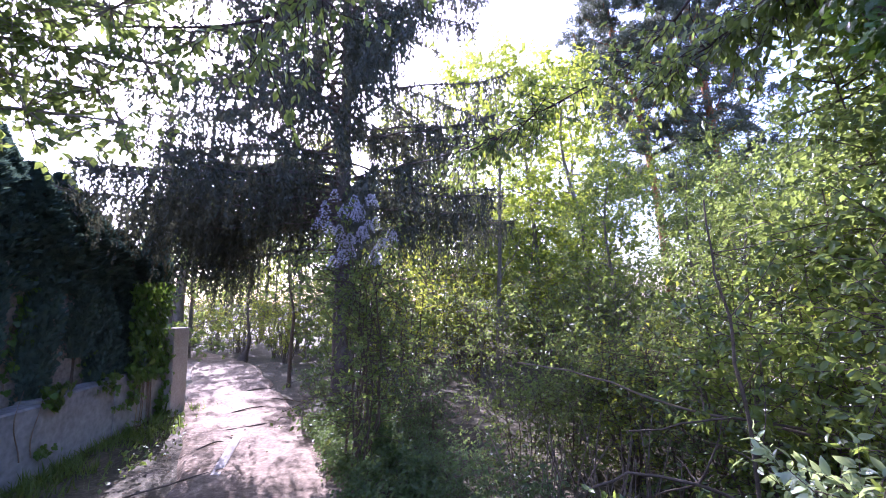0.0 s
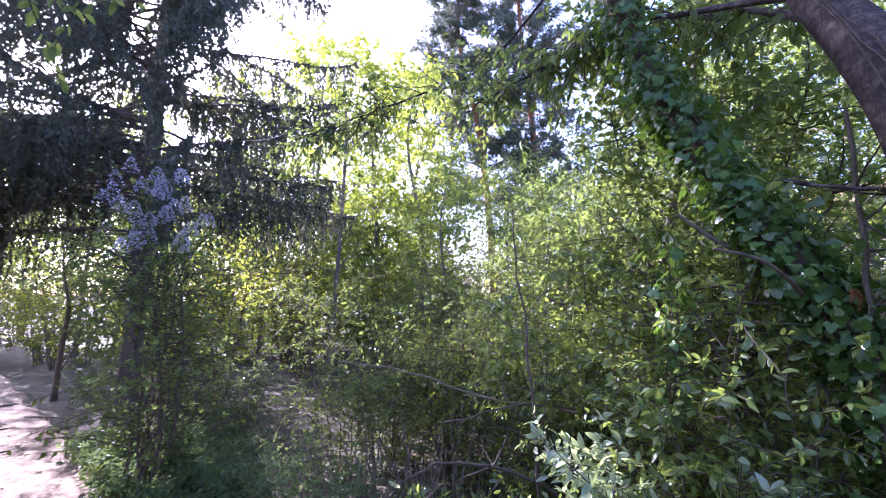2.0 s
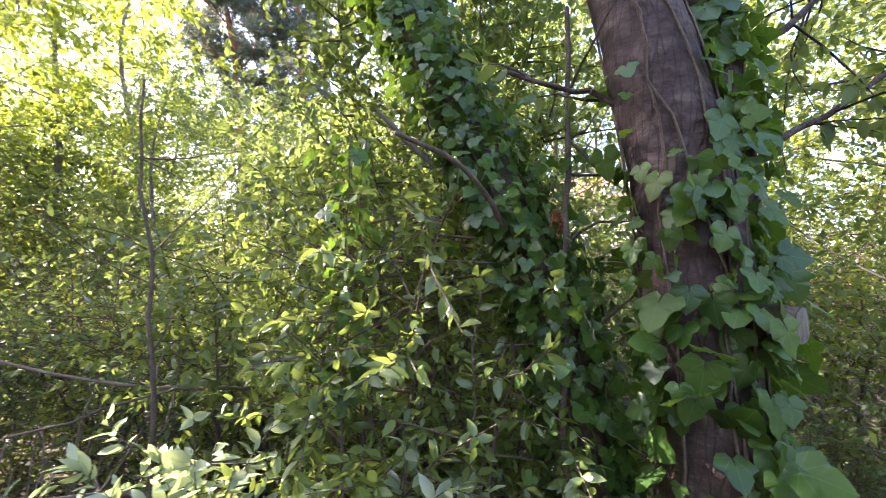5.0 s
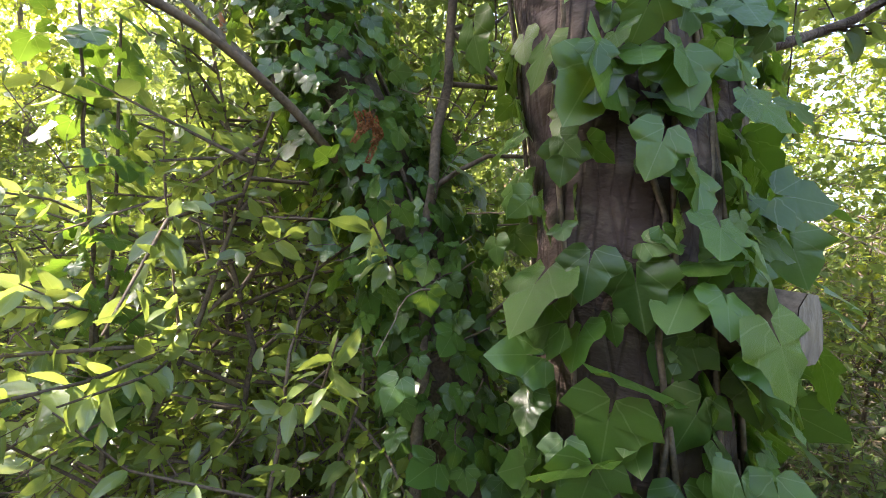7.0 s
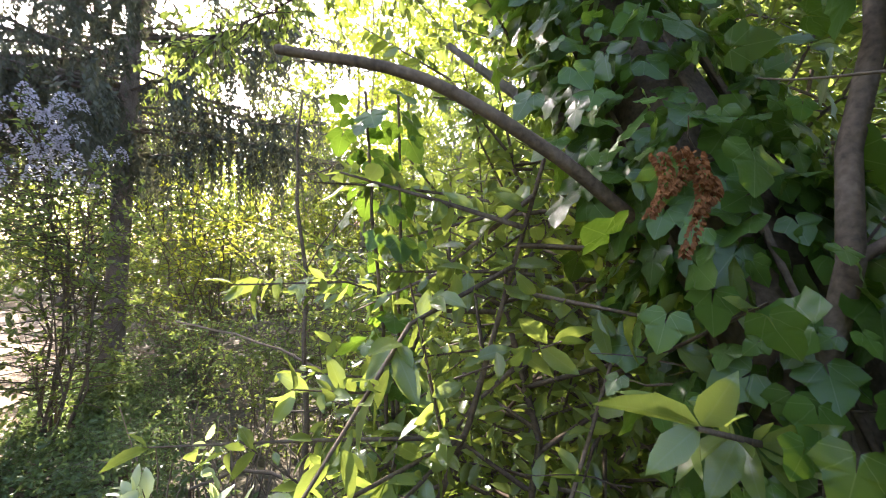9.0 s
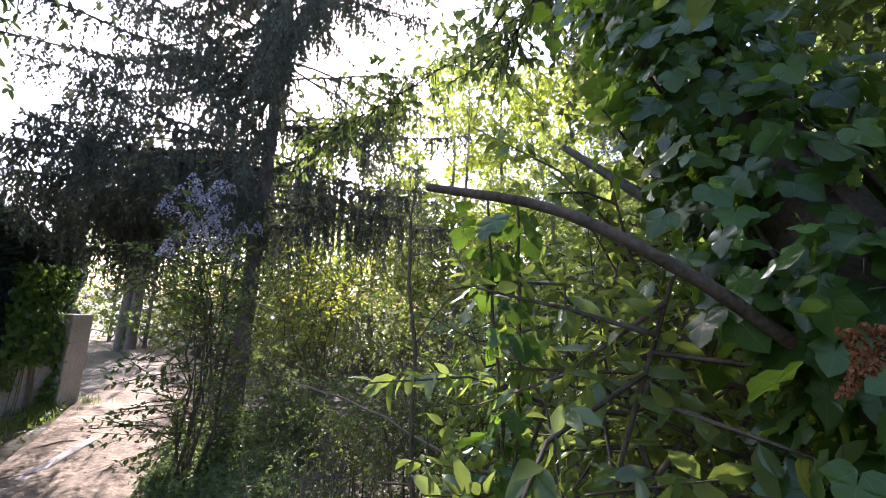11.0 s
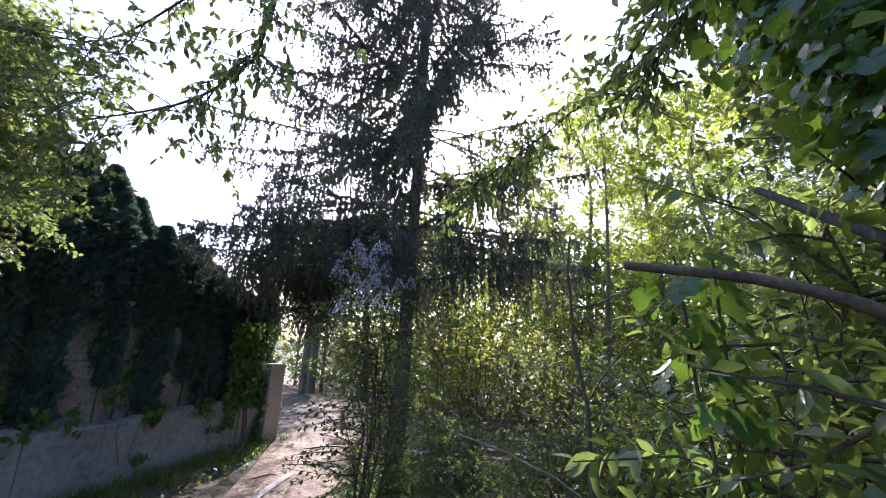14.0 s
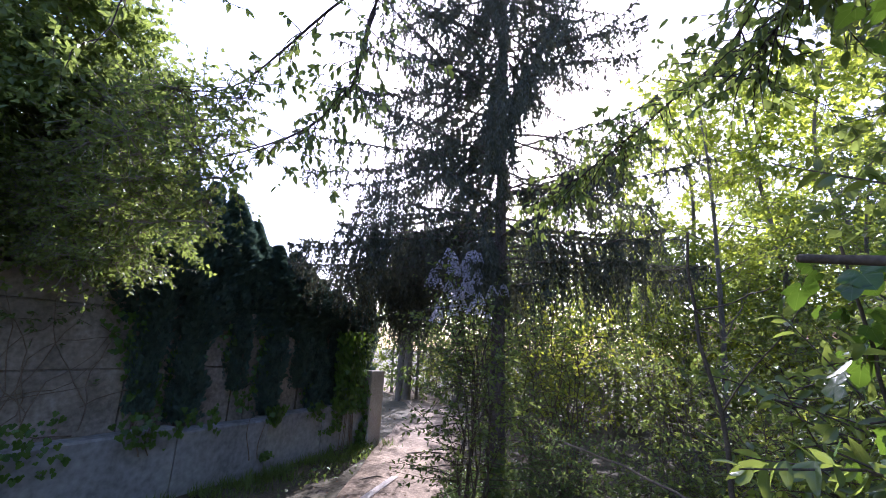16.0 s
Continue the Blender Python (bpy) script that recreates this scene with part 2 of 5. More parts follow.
def part(name, bm, material, parent, label=""):
    me = bpy.data.meshes.new(name)
    bm.to_mesh(me)
    bm.free()
    me.materials.append(material)
    return piece(name, me, parent, label)


def thing(name, label, category, at=(0, 0, 0), turn=0.0, scale=1.0, group="", kind=""):
    ob = new(name)
    ob.empty_display_size = 0.1
    ob.matrix_world = pose(*at, 0, 0, turn) @ Matrix.Scale(scale, 4)
    return tagged(ob, label, category, group, kind)


def unit(v):
    v = np.asarray(v, float)
    return v / np.maximum(np.linalg.norm(v, axis=-1, keepdims=True), 1e-9)


# leaf outlines: x across, y along, z off the blade, in leaf lengths
FOLD = (np.array([(0, 0, 0), (-.27, .42, .09), (.27, .46, .09), (0, 1, -.06)]), np.array([(0, 2, 3), (0, 3, 1)]))
KITE = (np.array([(0, 0, 0), (-.24, .45, .06), (.24, .45, .06), (0, 1, -.08), (0, .5, 0)]), np.array([(0, 2, 4), (0, 4, 1), (4, 2, 3), (1, 4, 3)]))
OVAL_Y, OVAL_W = (0.0, 0.22, 0.5, 0.78, 1.0), (0.012, 0.16, 0.205, 0.125, 0.0)
OVAL = (np.array([(s * w, y, 0.35 * w - 0.22 * y * y if s else -0.22 * y * y) for y, w in zip(OVAL_Y, OVAL_W) for s in (-1, 0, 1)]),
        np.array([t for k in range(4) for c in (0, 1) for t in ((3 * k + c, 3 * k + c + 1, 3 * k + c + 4), (3 * k + c, 3 * k + c + 4, 3 * k + c + 3))]))
IVY_RIM = [(0.03, 0.0), (.17, -.12), (.36, -.13), (.50, .04), (.62, .27), (.48, .35), (.38, .44), (.36, .58), (.23, .78), (0, 1.0)]
IVY = (np.array([(0, .3, .03)] + [(x, y, .05 * math.sin(k * 2.1) - .09 * (x * x + (y - .3) ** 2)) for k, (x, y) in enumerate(IVY_RIM)] + [(-x, y, .05 * math.sin(k * 2.1) - .09 * (x * x + (y - .3) ** 2)) for k, (x, y) in reversed(list(enumerate(IVY_RIM[:-1])))]),
       np.array([(0, k, k + 1) for k in range(1, 19)]))
BLADE = (np.array([(-.03, 0, 0), (.03, 0, 0), (-.02, .6, .08), (.02, .6, .08), (0, 1, .3)]), np.array([(0, 1, 3), (0, 3, 2), (2, 3, 4)]))
SPRAY = (np.array([(0, 0, 0), (-.13, .4, .03), (.13, .4, .03), (0, 1, -.05)]), np.array([(0, 2, 1), (1, 2, 3)]))
FAN = (np.array([(0, 0, 0), (-.2, .4, .05), (-.34, .95, .0), (-.1, .8, .04), (0, 1.1, 0), (.12, .75, .04), (.33, .9, 0), (.2, .38, .05)]),
       np.array([(0, 1, 2)[::-1], (0, 2, 3)[::-1], (0, 3, 4)[::-1], (0, 4, 5)[::-1], (0, 5, 6)[::-1], (0, 6, 7)[::-1]]))


def leaf_arrays(shape, pos, along, facing, length, wide=1.0):
    """Vertices and triangles of many leaves: place, way of the blade, way that it faces, length."""
    tv, tf = shape
    along = unit(along)
    side = unit(np.cross(along, facing))
    up = np.cross(side, along)
    length = np.broadcast_to(np.asarray(length, float), (len(pos),))[:, None, None]
    t = tv[None]
    v = pos[:, None] + length * (t[..., 0:1] * wide * side[:, None] + t[..., 1:2] * along[:, None] + t[..., 2:3] * up[:, None])
    f = tf[None] + (np.arange(len(pos)) * len(tv))[:, None, None]
    return v.reshape(-1, 3), f.reshape(-1, 3)


def tubes(lines, sides=6):
    """Tapered round limbs along polylines: [(points, radii), ...], in one vertex and face array."""
    vs, fs, base = [], [], 0
    ang = np.linspace(0, 2 * np.pi, sides, endpoint=False)
    for pts, rad in lines:
        pts = np.asarray(pts, float)
        k = len(pts)
        d = unit(np.gradient(pts, axis=0))
        ref = np.where(np.abs(d[:, 2:3]) > 0.9, np.array([[1.0, 0, 0]]), np.array([[0, 0, 1.0]]))
        a = unit(np.cross(d, ref))
        b = np.cross(d, a)
        r = np.broadcast_to(np.asarray(rad, float), (k,))
        ring = pts[:, None] + r[:, None, None] * (np.cos(ang)[None, :, None] * a[:, None] + np.sin(ang)[None, :, None] * b[:, None])
        vs.append(ring.reshape(-1, 3))
        i = np.arange(k - 1)[:, None] * sides
        j = np.arange(sides)[None]
        q = np.stack([i + j, i + (j + 1) % sides, i + sides + (j + 1) % sides, i + sides + j], -1).reshape(-1, 4)
        fs.append(q + base)
        base += k * sides
    return np.concatenate(vs), np.concatenate(fs)


def bend(a, way, length, n=6, droop=0.0, wander=0.12, g=rng):
    """A wandering polyline from a along way."""
    p, d, out = np.array(a, float), unit(way), [np.array(a, float)]
    for _ in range(n):
        d = unit(d + g.normal(0, wander, 3) + np.array((0, 0, -droop)))
        p = p + d * length / n
        out.append(p)
    return np.array(out)


def smooth_line(ctrl, n=14):
    """A smooth line through a few control points (Catmull-Rom)."""
    c = np.array(ctrl, float)
    c = np.concatenate([2 * c[:1] - c[1:2], c, 2 * c[-1:] - c[-2:-1]])
    t = np.linspace(0, len(c) - 3 - 1e-6, n)
    i = t.astype(int)
    u = (t - i)[:, None]
    p0, p1, p2, p3 = c[i], c[i + 1], c[i + 2], c[i + 3]
    return 0.5 * (2 * p1 + (p2 - p0) * u + (2 * p0 - 5 * p1 + 4 * p2 - p3) * u ** 2 + (3 * p1 - p0 - 3 * p2 + p3) * u ** 3)


def leaves_on(lines, per_m, size, g, shape=KITE, spread=0.6, flat=0.7, start=0.15, hang=0.15, wide=1.0):
    """Leaves set alternately along twigs."""
    P, A, N, S = [], [], [], []
    for pts in lines:
        seg = np.linalg.norm(np.diff(pts, axis=0), axis=1)
        total = seg.sum()
        n = max(2, int(total * per_m))
        t = np.sort(g.uniform(start, 1, n)) * (len(pts) - 1.001)
        i = t.astype(int)
        u = (t - i)[:, None]
        p = pts[i] * (1 - u) + pts[i + 1] * u
        d = unit(pts[i + 1] - pts[i])
        out = unit(np.cross(d, g.normal(0, 1, (n, 3))))
        A.append(unit(d * (1 - spread) + out * spread + np.array((0, 0, -hang)) + g.normal(0, .15, (n, 3))))
        N.append(unit(np.array((0, 0, 1.0)) * flat + g.normal(0, 0.45, (n, 3))))
        P.append(p)
        S.append(size * g.uniform(0.6, 1.25, n))
    return leaf_arrays(shape, np.concatenate(P), np.concatenate(A), np.concatenate(N), np.concatenate(S), wide)


# ---- ground and path ----
PATH_LEFT = [(-1.6, -9), (-1.75, -3), (-1.9, 0), (-2.05, 2), (-2.35, 3.5), (-3.0, 4.7), (-3.4, 5.4), (-3.95, 6.2), (-4.9, 7.7), (-5.6, 9.0), (-7.2, 11.2), (-9.8, 13.1), (-14, 15)]
PATH_RIGHT = [(1.2, -9), (1.1, -3), (0.85, 0), (0.4, 2), (-0.29, 3.5), (-1.07, 4.8), (-1.55, 5.6), (-2.0, 6.4), (-3.0, 7.9), (-3.75, 9.2), (-5.3, 11.6), (-8.2, 14.2), (-13, 17)]



def path_right_at(y):
    ys = [p[1] for p in PATH_RIGHT]
    return np.interp(y, ys, [p[0] for p in PATH_RIGHT])


def path_left_at(y):
    ys = [p[1] for p in PATH_LEFT]
    return np.interp(y, ys, [p[0] for p in PATH_LEFT])


def hills(x, y):
    """Height of the woodland floor; even along the path."""
    v = noise.noise(Vector((x * 0.6, y * 0.6, 3.1))) * 0.05 + noise.noise(Vector((x * 2.3, y * 2.3, 7.7))) * 0.02
    on_path = path_left_at(y) - 0.4 < x < path_right_at(y) + 0.3
    far = min(1.0, math.hypot(x, y - 4) / 14)
    return -0.05 + v * 0.3 if on_path else -0.02 + v * (1 + far * 2)


def ground():
    radii = np.concatenate([[0.15], np.geomspace(0.4, 16, 60), np.geomspace(20, 900, 14)])
    count = 132
    verts = [(-1, 4, hills(-1, 4))]
    for r in radii:
        for k in range(count):
            a = 2 * math.pi * k / count
            x, y = -1 + r * math.cos(a), 4 + r * math.sin(a)
            verts.append((x, y, hills(x, y) if r < 40 else -0.03))
    faces = []
    for i in range(len(radii) - 1):
        for k in range(count):
            a, b = 1 + i * count + k, 1 + i * count + (k + 1) % count
            faces.append((a, b, b + count))
            faces.append((a, b + count, a + count))
    faces += [(0, 1 + k, 1 + (k + 1) % count) for k in range(count)]
    tagged(new("ground", mesh_from("ground", verts, faces, EARTH)), "dark woodland soil under leaf litter", "ground", kind="structure")


def path():
    rows, cols, verts = 150, 22, []
    left, right = smooth_line([(x, y, 0) for x, y in PATH_LEFT], rows), smooth_line([(x, y, 0) for x, y in PATH_RIGHT], rows)
    for i in range(rows):
        for j in range(cols):
            u = j / (cols - 1)
            p = left[i] * (1 - u) + right[i] * u
            edge = min(u, 1 - u) * 2
            p = p + np.array((noise.noise(Vector((p[0], p[1], 1))) * 0.18 * (1 - edge), 0, 0))
            z = noise.noise(Vector((p[0] * 1.4, p[1] * 1.4, 2))) * 0.03 + noise.noise(Vector((p[0] * 5, p[1] * 5, 4))) * 0.012
            z += 0.012 if edge > 0.12 else -0.09
            verts.append((p[0], p[1], z))
    faces = [(i * cols + j, i * cols + j + 1, (i + 1) * cols + j + 1, (i + 1) * cols + j) for i in range(rows - 1) for j in range(cols - 1)]
    tagged(new("path", mesh_from("path", verts, faces, PATH_EARTH)), "trodden pale earth footpath with roots and dry leaves", "path", kind="structure")


ground()
path()

# ---- garden wall ----
WALL_A, WALL_U, WALL_N = np.array((-3.76, 3.5)), unit((-0.14, 0.99)), unit((0.99, 0.14))


def wall_point(s, off=0.0, z=0.0):
    p = WALL_A + WALL_U * s + WALL_N * off
    return (p[0], p[1], z)


def wall_block(s0, s1, off0, off1, z0, z1, wobble=0.012, step=0.25):
    """A block of masonry along the wall's line, with uneven faces and a worn upper edge."""
    bm = bmesh.new()
    n = max(2, int((s1 - s0) / step))
    m = max(2, int((z1 - z0) / 0.2))
    prof = [(off1, z0 + (z1 - z0) * k / m) for k in range(m)] + [(off1 - 0.0, z1 - 0.02), (off1 - 0.025, z1), (off0 + 0.025, z1), (off0, z1 - 0.02)] + [(off0, z0)]
    rings = []
    for i in range(n + 1):
        s = s0 + (s1 - s0) * i / n
        ring = []
        for o, z in prof:
            w = noise.noise(Vector((s * 1.3, z * 1.7, o * 3))) * wobble * 2
            ring.append(bm.verts.new(wall_point(s, o + w, z + noise.noise(Vector((s * 0.9, o, 9))) * wobble)))
        rings.append(ring)
    for a, b in zip(rings, rings[1:]):
        for k in range(len(prof)):
            j = (k + 1) % len(prof)
            bm.faces.new((a[k], a[j], b[j], b[k]))
    bm.faces.new(rings[0])
    bm.faces.new(rings[-1][::-1])
    bmesh.ops.recalc_face_normals(bm, faces=bm.faces)
    return bm


wall = thing("wall_west", "old garden wall of weathered grey concrete with tan render above", "wall", kind="structure")
cuts = [-11, -8.6, -6.2, -4.1, -2.3, -0.75, 0.5, 1.6, 2.7]
for k, (s0, s1) in enumerate(zip(cuts, cuts[1:])):
    top = 0.70 + 0.03 * math.sin(k * 2.1)
    part("panel", wall_block(s0 + 0.006, s1 - 0.006, -0.28, 0.0 + 0.008 * (k % 2), -0.3, top), CONCRETE, wall, "grey cast concrete panel with stains")
for s0, s1, z1 in [(-11, -8, 2.3), (-8, -5, 2.34), (-5, -1.25, 2.3), (-1.24, 0.3, 2.1), (0.31, 2.68, 1.95)]:
    for za, zb in [(0.4, 1.36), (1.362, 2.0), (2.002, z1)]:
        if zb > za + 0.05:
            part("course", wall_block(s0, s1 - 0.01, -0.72, -0.30, za, min(zb, z1), 0.02), RENDERED, wall, "tan rough render with cracked joints")
part("coping", wall_block(-11, -1.9, -0.78, -0.24, 2.345, 2.41, 0.015), RENDERED, wall, "worn rendered coping")
bed = thing("planting_bed", "soil bed behind the low concrete wall", "soil", kind="structure")
part("soil", wall_block(-11, 2.66, -0.52, -0.27, 0.35, 0.66, 0.03), EARTH, bed)

gate_post = thing("gate_post", "pale stone gate post at the end of the garden wall", "gate post", wall_point(2.86, 0.02, 0), -8)


def box(x0, x1, y0, y1, z0, z1, bevel=0.015, lean=0.0):
    bm = bmesh.new()
    bmesh.ops.create_cube(bm, size=1)
    for v in bm.verts:
        v.co = Vector(((x0 + x1) / 2 + v.co.x * (x1 - x0), (y0 + y1) / 2 + v.co.y * (y1 - y0), (z0 + z1) / 2 + v.co.z * (z1 - z0)))
        v.co.y += lean * v.co.z
    if bevel:
        bmesh.ops.bevel(bm, geom=bm.edges[:], offset=bevel, segments=2, affect="EDGES", profile=0.6)
    return bm


part("shaft", box(-0.06, 0.17, -0.14, 0.16, -0.2, 1.27, 0.02), STONE, gate_post, "pale weathered stone shaft")
part("jamb", box(-0.24, -0.063, -0.15, 0.1, -0.2, 1.2, 0.015), BRICKISH, gate_post, "reddish brick jamb")


# ---- plants: kinds ----
def shrub(name, label, height, radius, stems, twigs, per_m, size, leaf, bark, g, shape=FOLD, droop=0.05, parent_at=(0, 0, 0), low=0.12, wide=1.0, flat=0.7, lean=(0, 0), category="shrub", twig_len=0.45):
    """A many-stemmed shrub: stems from one root, side twigs, leaves along them."""
    ob = thing(name, label, category, parent_at)
    twig_lines, leaf_lines = [], []
    for k in range(stems):
        a = 2 * math.pi * (k + g.uniform(-.3, .3)) / stems
        out = radius * g.uniform(0.35, 1.0)
        h = height * g.uniform(0.7, 1.0)
        foot = np.array((math.cos(a), math.sin(a), 0)) * 0.06 * g.uniform(.3, 1.3)
        tip = np.array((math.cos(a) * out + lean[0], math.sin(a) * out + lean[1], h))
        mid = foot * 2 + (tip - foot) * np.array((0.3, 0.3, 0.55)) + g.normal(0, 0.05 * height, 3) * np.array((1, 1, 0.3))
        line = smooth_line([foot - np.array((0, 0, 0.1)), mid, tip], 9) + np.concatenate([np.zeros((1, 3)), g.normal(0, 0.012 * height, (8, 3))])
        r = 0.0055 * height * g.uniform(0.7, 1.3)
        v, f = tubes([(line, np.linspace(r, r * 0.25, 9))], 4)
        piece("stem", mesh_from("stem", v, f, bark), ob)
        leaf_lines.append(line[3:])
        for _ in range(twigs):
            i = g.uniform(low, 0.98) * 8
            j = min(int(i), 7)
            p = line[j] + (line[j + 1] - line[j]) * (i - j)
            w = unit(g.normal(0, 1, 3) * np.array((1, 1, 0.45)) + np.array((math.cos(a), math.sin(a), 0)) * 0.35 + np.array((0, 0, 0.35)))
            t = bend(p, w, twig_len * height ** 0.5 * g.uniform(0.5, 1.2), 4, droop, 0.18, g)
            leaf_lines.append(t)
            twig_lines.append((t[::2], np.linspace(r * 0.4, r * 0.12, 3)))
    v, f = tubes(twig_lines, 3)
    tagged(piece("twig_growth", mesh_from("twig_growth", v, f, bark), ob), kind="stuff")
    v, f = leaves_on(leaf_lines, per_m, size, g, shape, wide=wide, flat=flat)
    piece("foliage", mesh_from("foliage", v, f, leaf, shape is OVAL, shape[0] if shape is OVAL else None), ob)
    return ob


def tree(name, label, height, girth, crown_from, crown_radius, limbs, twigs, per_m, size, leaf, bark, g, shape=FOLD, ctrl=None, rise=0.55, droop=0.03, wide=1.0, top=1.0, category="tree", twig_len=0.8, flat=0.6):
    """A tree: tapered trunk, limbs, twigs and a leafy crown with gaps."""
    ob = thing(name, label, category)
    if ctrl is None:
        ctrl = [(0, 0, -0.2), (*g.normal(0, 0.015 * height, 2), height * 0.35), (*g.normal(0, 0.025 * height, 2), height * 0.7), (*g.normal(0, 0.03 * height, 2), height)]
    line = smooth_line(ctrl, 16)
    rad = np.linspace(girth, girth * 0.15, 16)
    rad[0] *= 1.35
    v, f = tubes([(line, rad)], 9)
    piece("trunk", mesh_from("trunk", v, f, bark), ob)
    leaf_lines, twig_lines = [line[-3:]], []
    for k in range(limbs):
        t = crown_from + (1 - crown_from) * (k + g.uniform(0, 1)) / limbs * 0.97
        i = t * 15
        j = min(int(i), 14)
        p = line[j] + (line[j + 1] - line[j]) * (i - j)
        a = k * 2.4 + g.uniform(-.5, .5)
        u = (t - crown_from) / (1 - crown_from)
        reach = crown_radius * (0.25 + 0.75 * math.sin(math.pi * min(1, 0.28 + u * 0.72) ** top)) * g.uniform(0.6, 1.15)
        limb = bend(p, (math.cos(a), math.sin(a), rise + g.uniform(-.2, .3)), reach, 7, droop, 0.13, g)
        r = girth * 0.32 * (1.15 - t)
        v, f = tubes([(limb, np.linspace(r, r * 0.2, 8))], 5)
        piece("limb", mesh_from("limb", v, f, bark), ob)
        leaf_lines.append(limb[4:])
        for _ in range(twigs):
            q = g.uniform(0.25, 1.0) * 6.99
            m = int(q)
            p2 = limb[m] + (limb[m + 1] - limb[m]) * (q - m)
            w = unit(unit(limb[m + 1] - limb[m]) * 0.5 + g.normal(0, 0.7, 3) * np.array((1, 1, 0.6)))
            tw = bend(p2, w, twig_len * g.uniform(0.4, 1.1), 4, droop + 0.04, 0.2, g)
            leaf_lines.append(tw)
            if len(leaf_lines) % 3 == 0:
                twig_lines.append((tw[::2], np.linspace(r * 0.3, r * 0.1, 3)))
    v, f = tubes(twig_lines, 3)
    tagged(piece("twig_growth", mesh_from("twig_growth", v, f, bark), ob), kind="stuff")
    v, f = leaves_on(leaf_lines, per_m, size, g, shape, wide=wide, flat=flat)
    piece("crown", mesh_from("crown", v, f, leaf, False), ob)
    return ob


def place(ob, x, y, turn=0.0, scale=1.0, z=None):
    m = pose(x, y, hills(x, y) if z is None else z, 0, 0, turn)
    ob.matrix_world = m @ Matrix.Scale(scale, 4)
    return ob


def again(ob, x, y, turn, scale, label="", group=""):
    c = copy_thing(ob, pose(x, y, hills(x, y), 0, 0, turn))
    c.scale = (scale, scale, scale * rng.uniform(0.9, 1.12))
    return tagged(c, label, "", group)


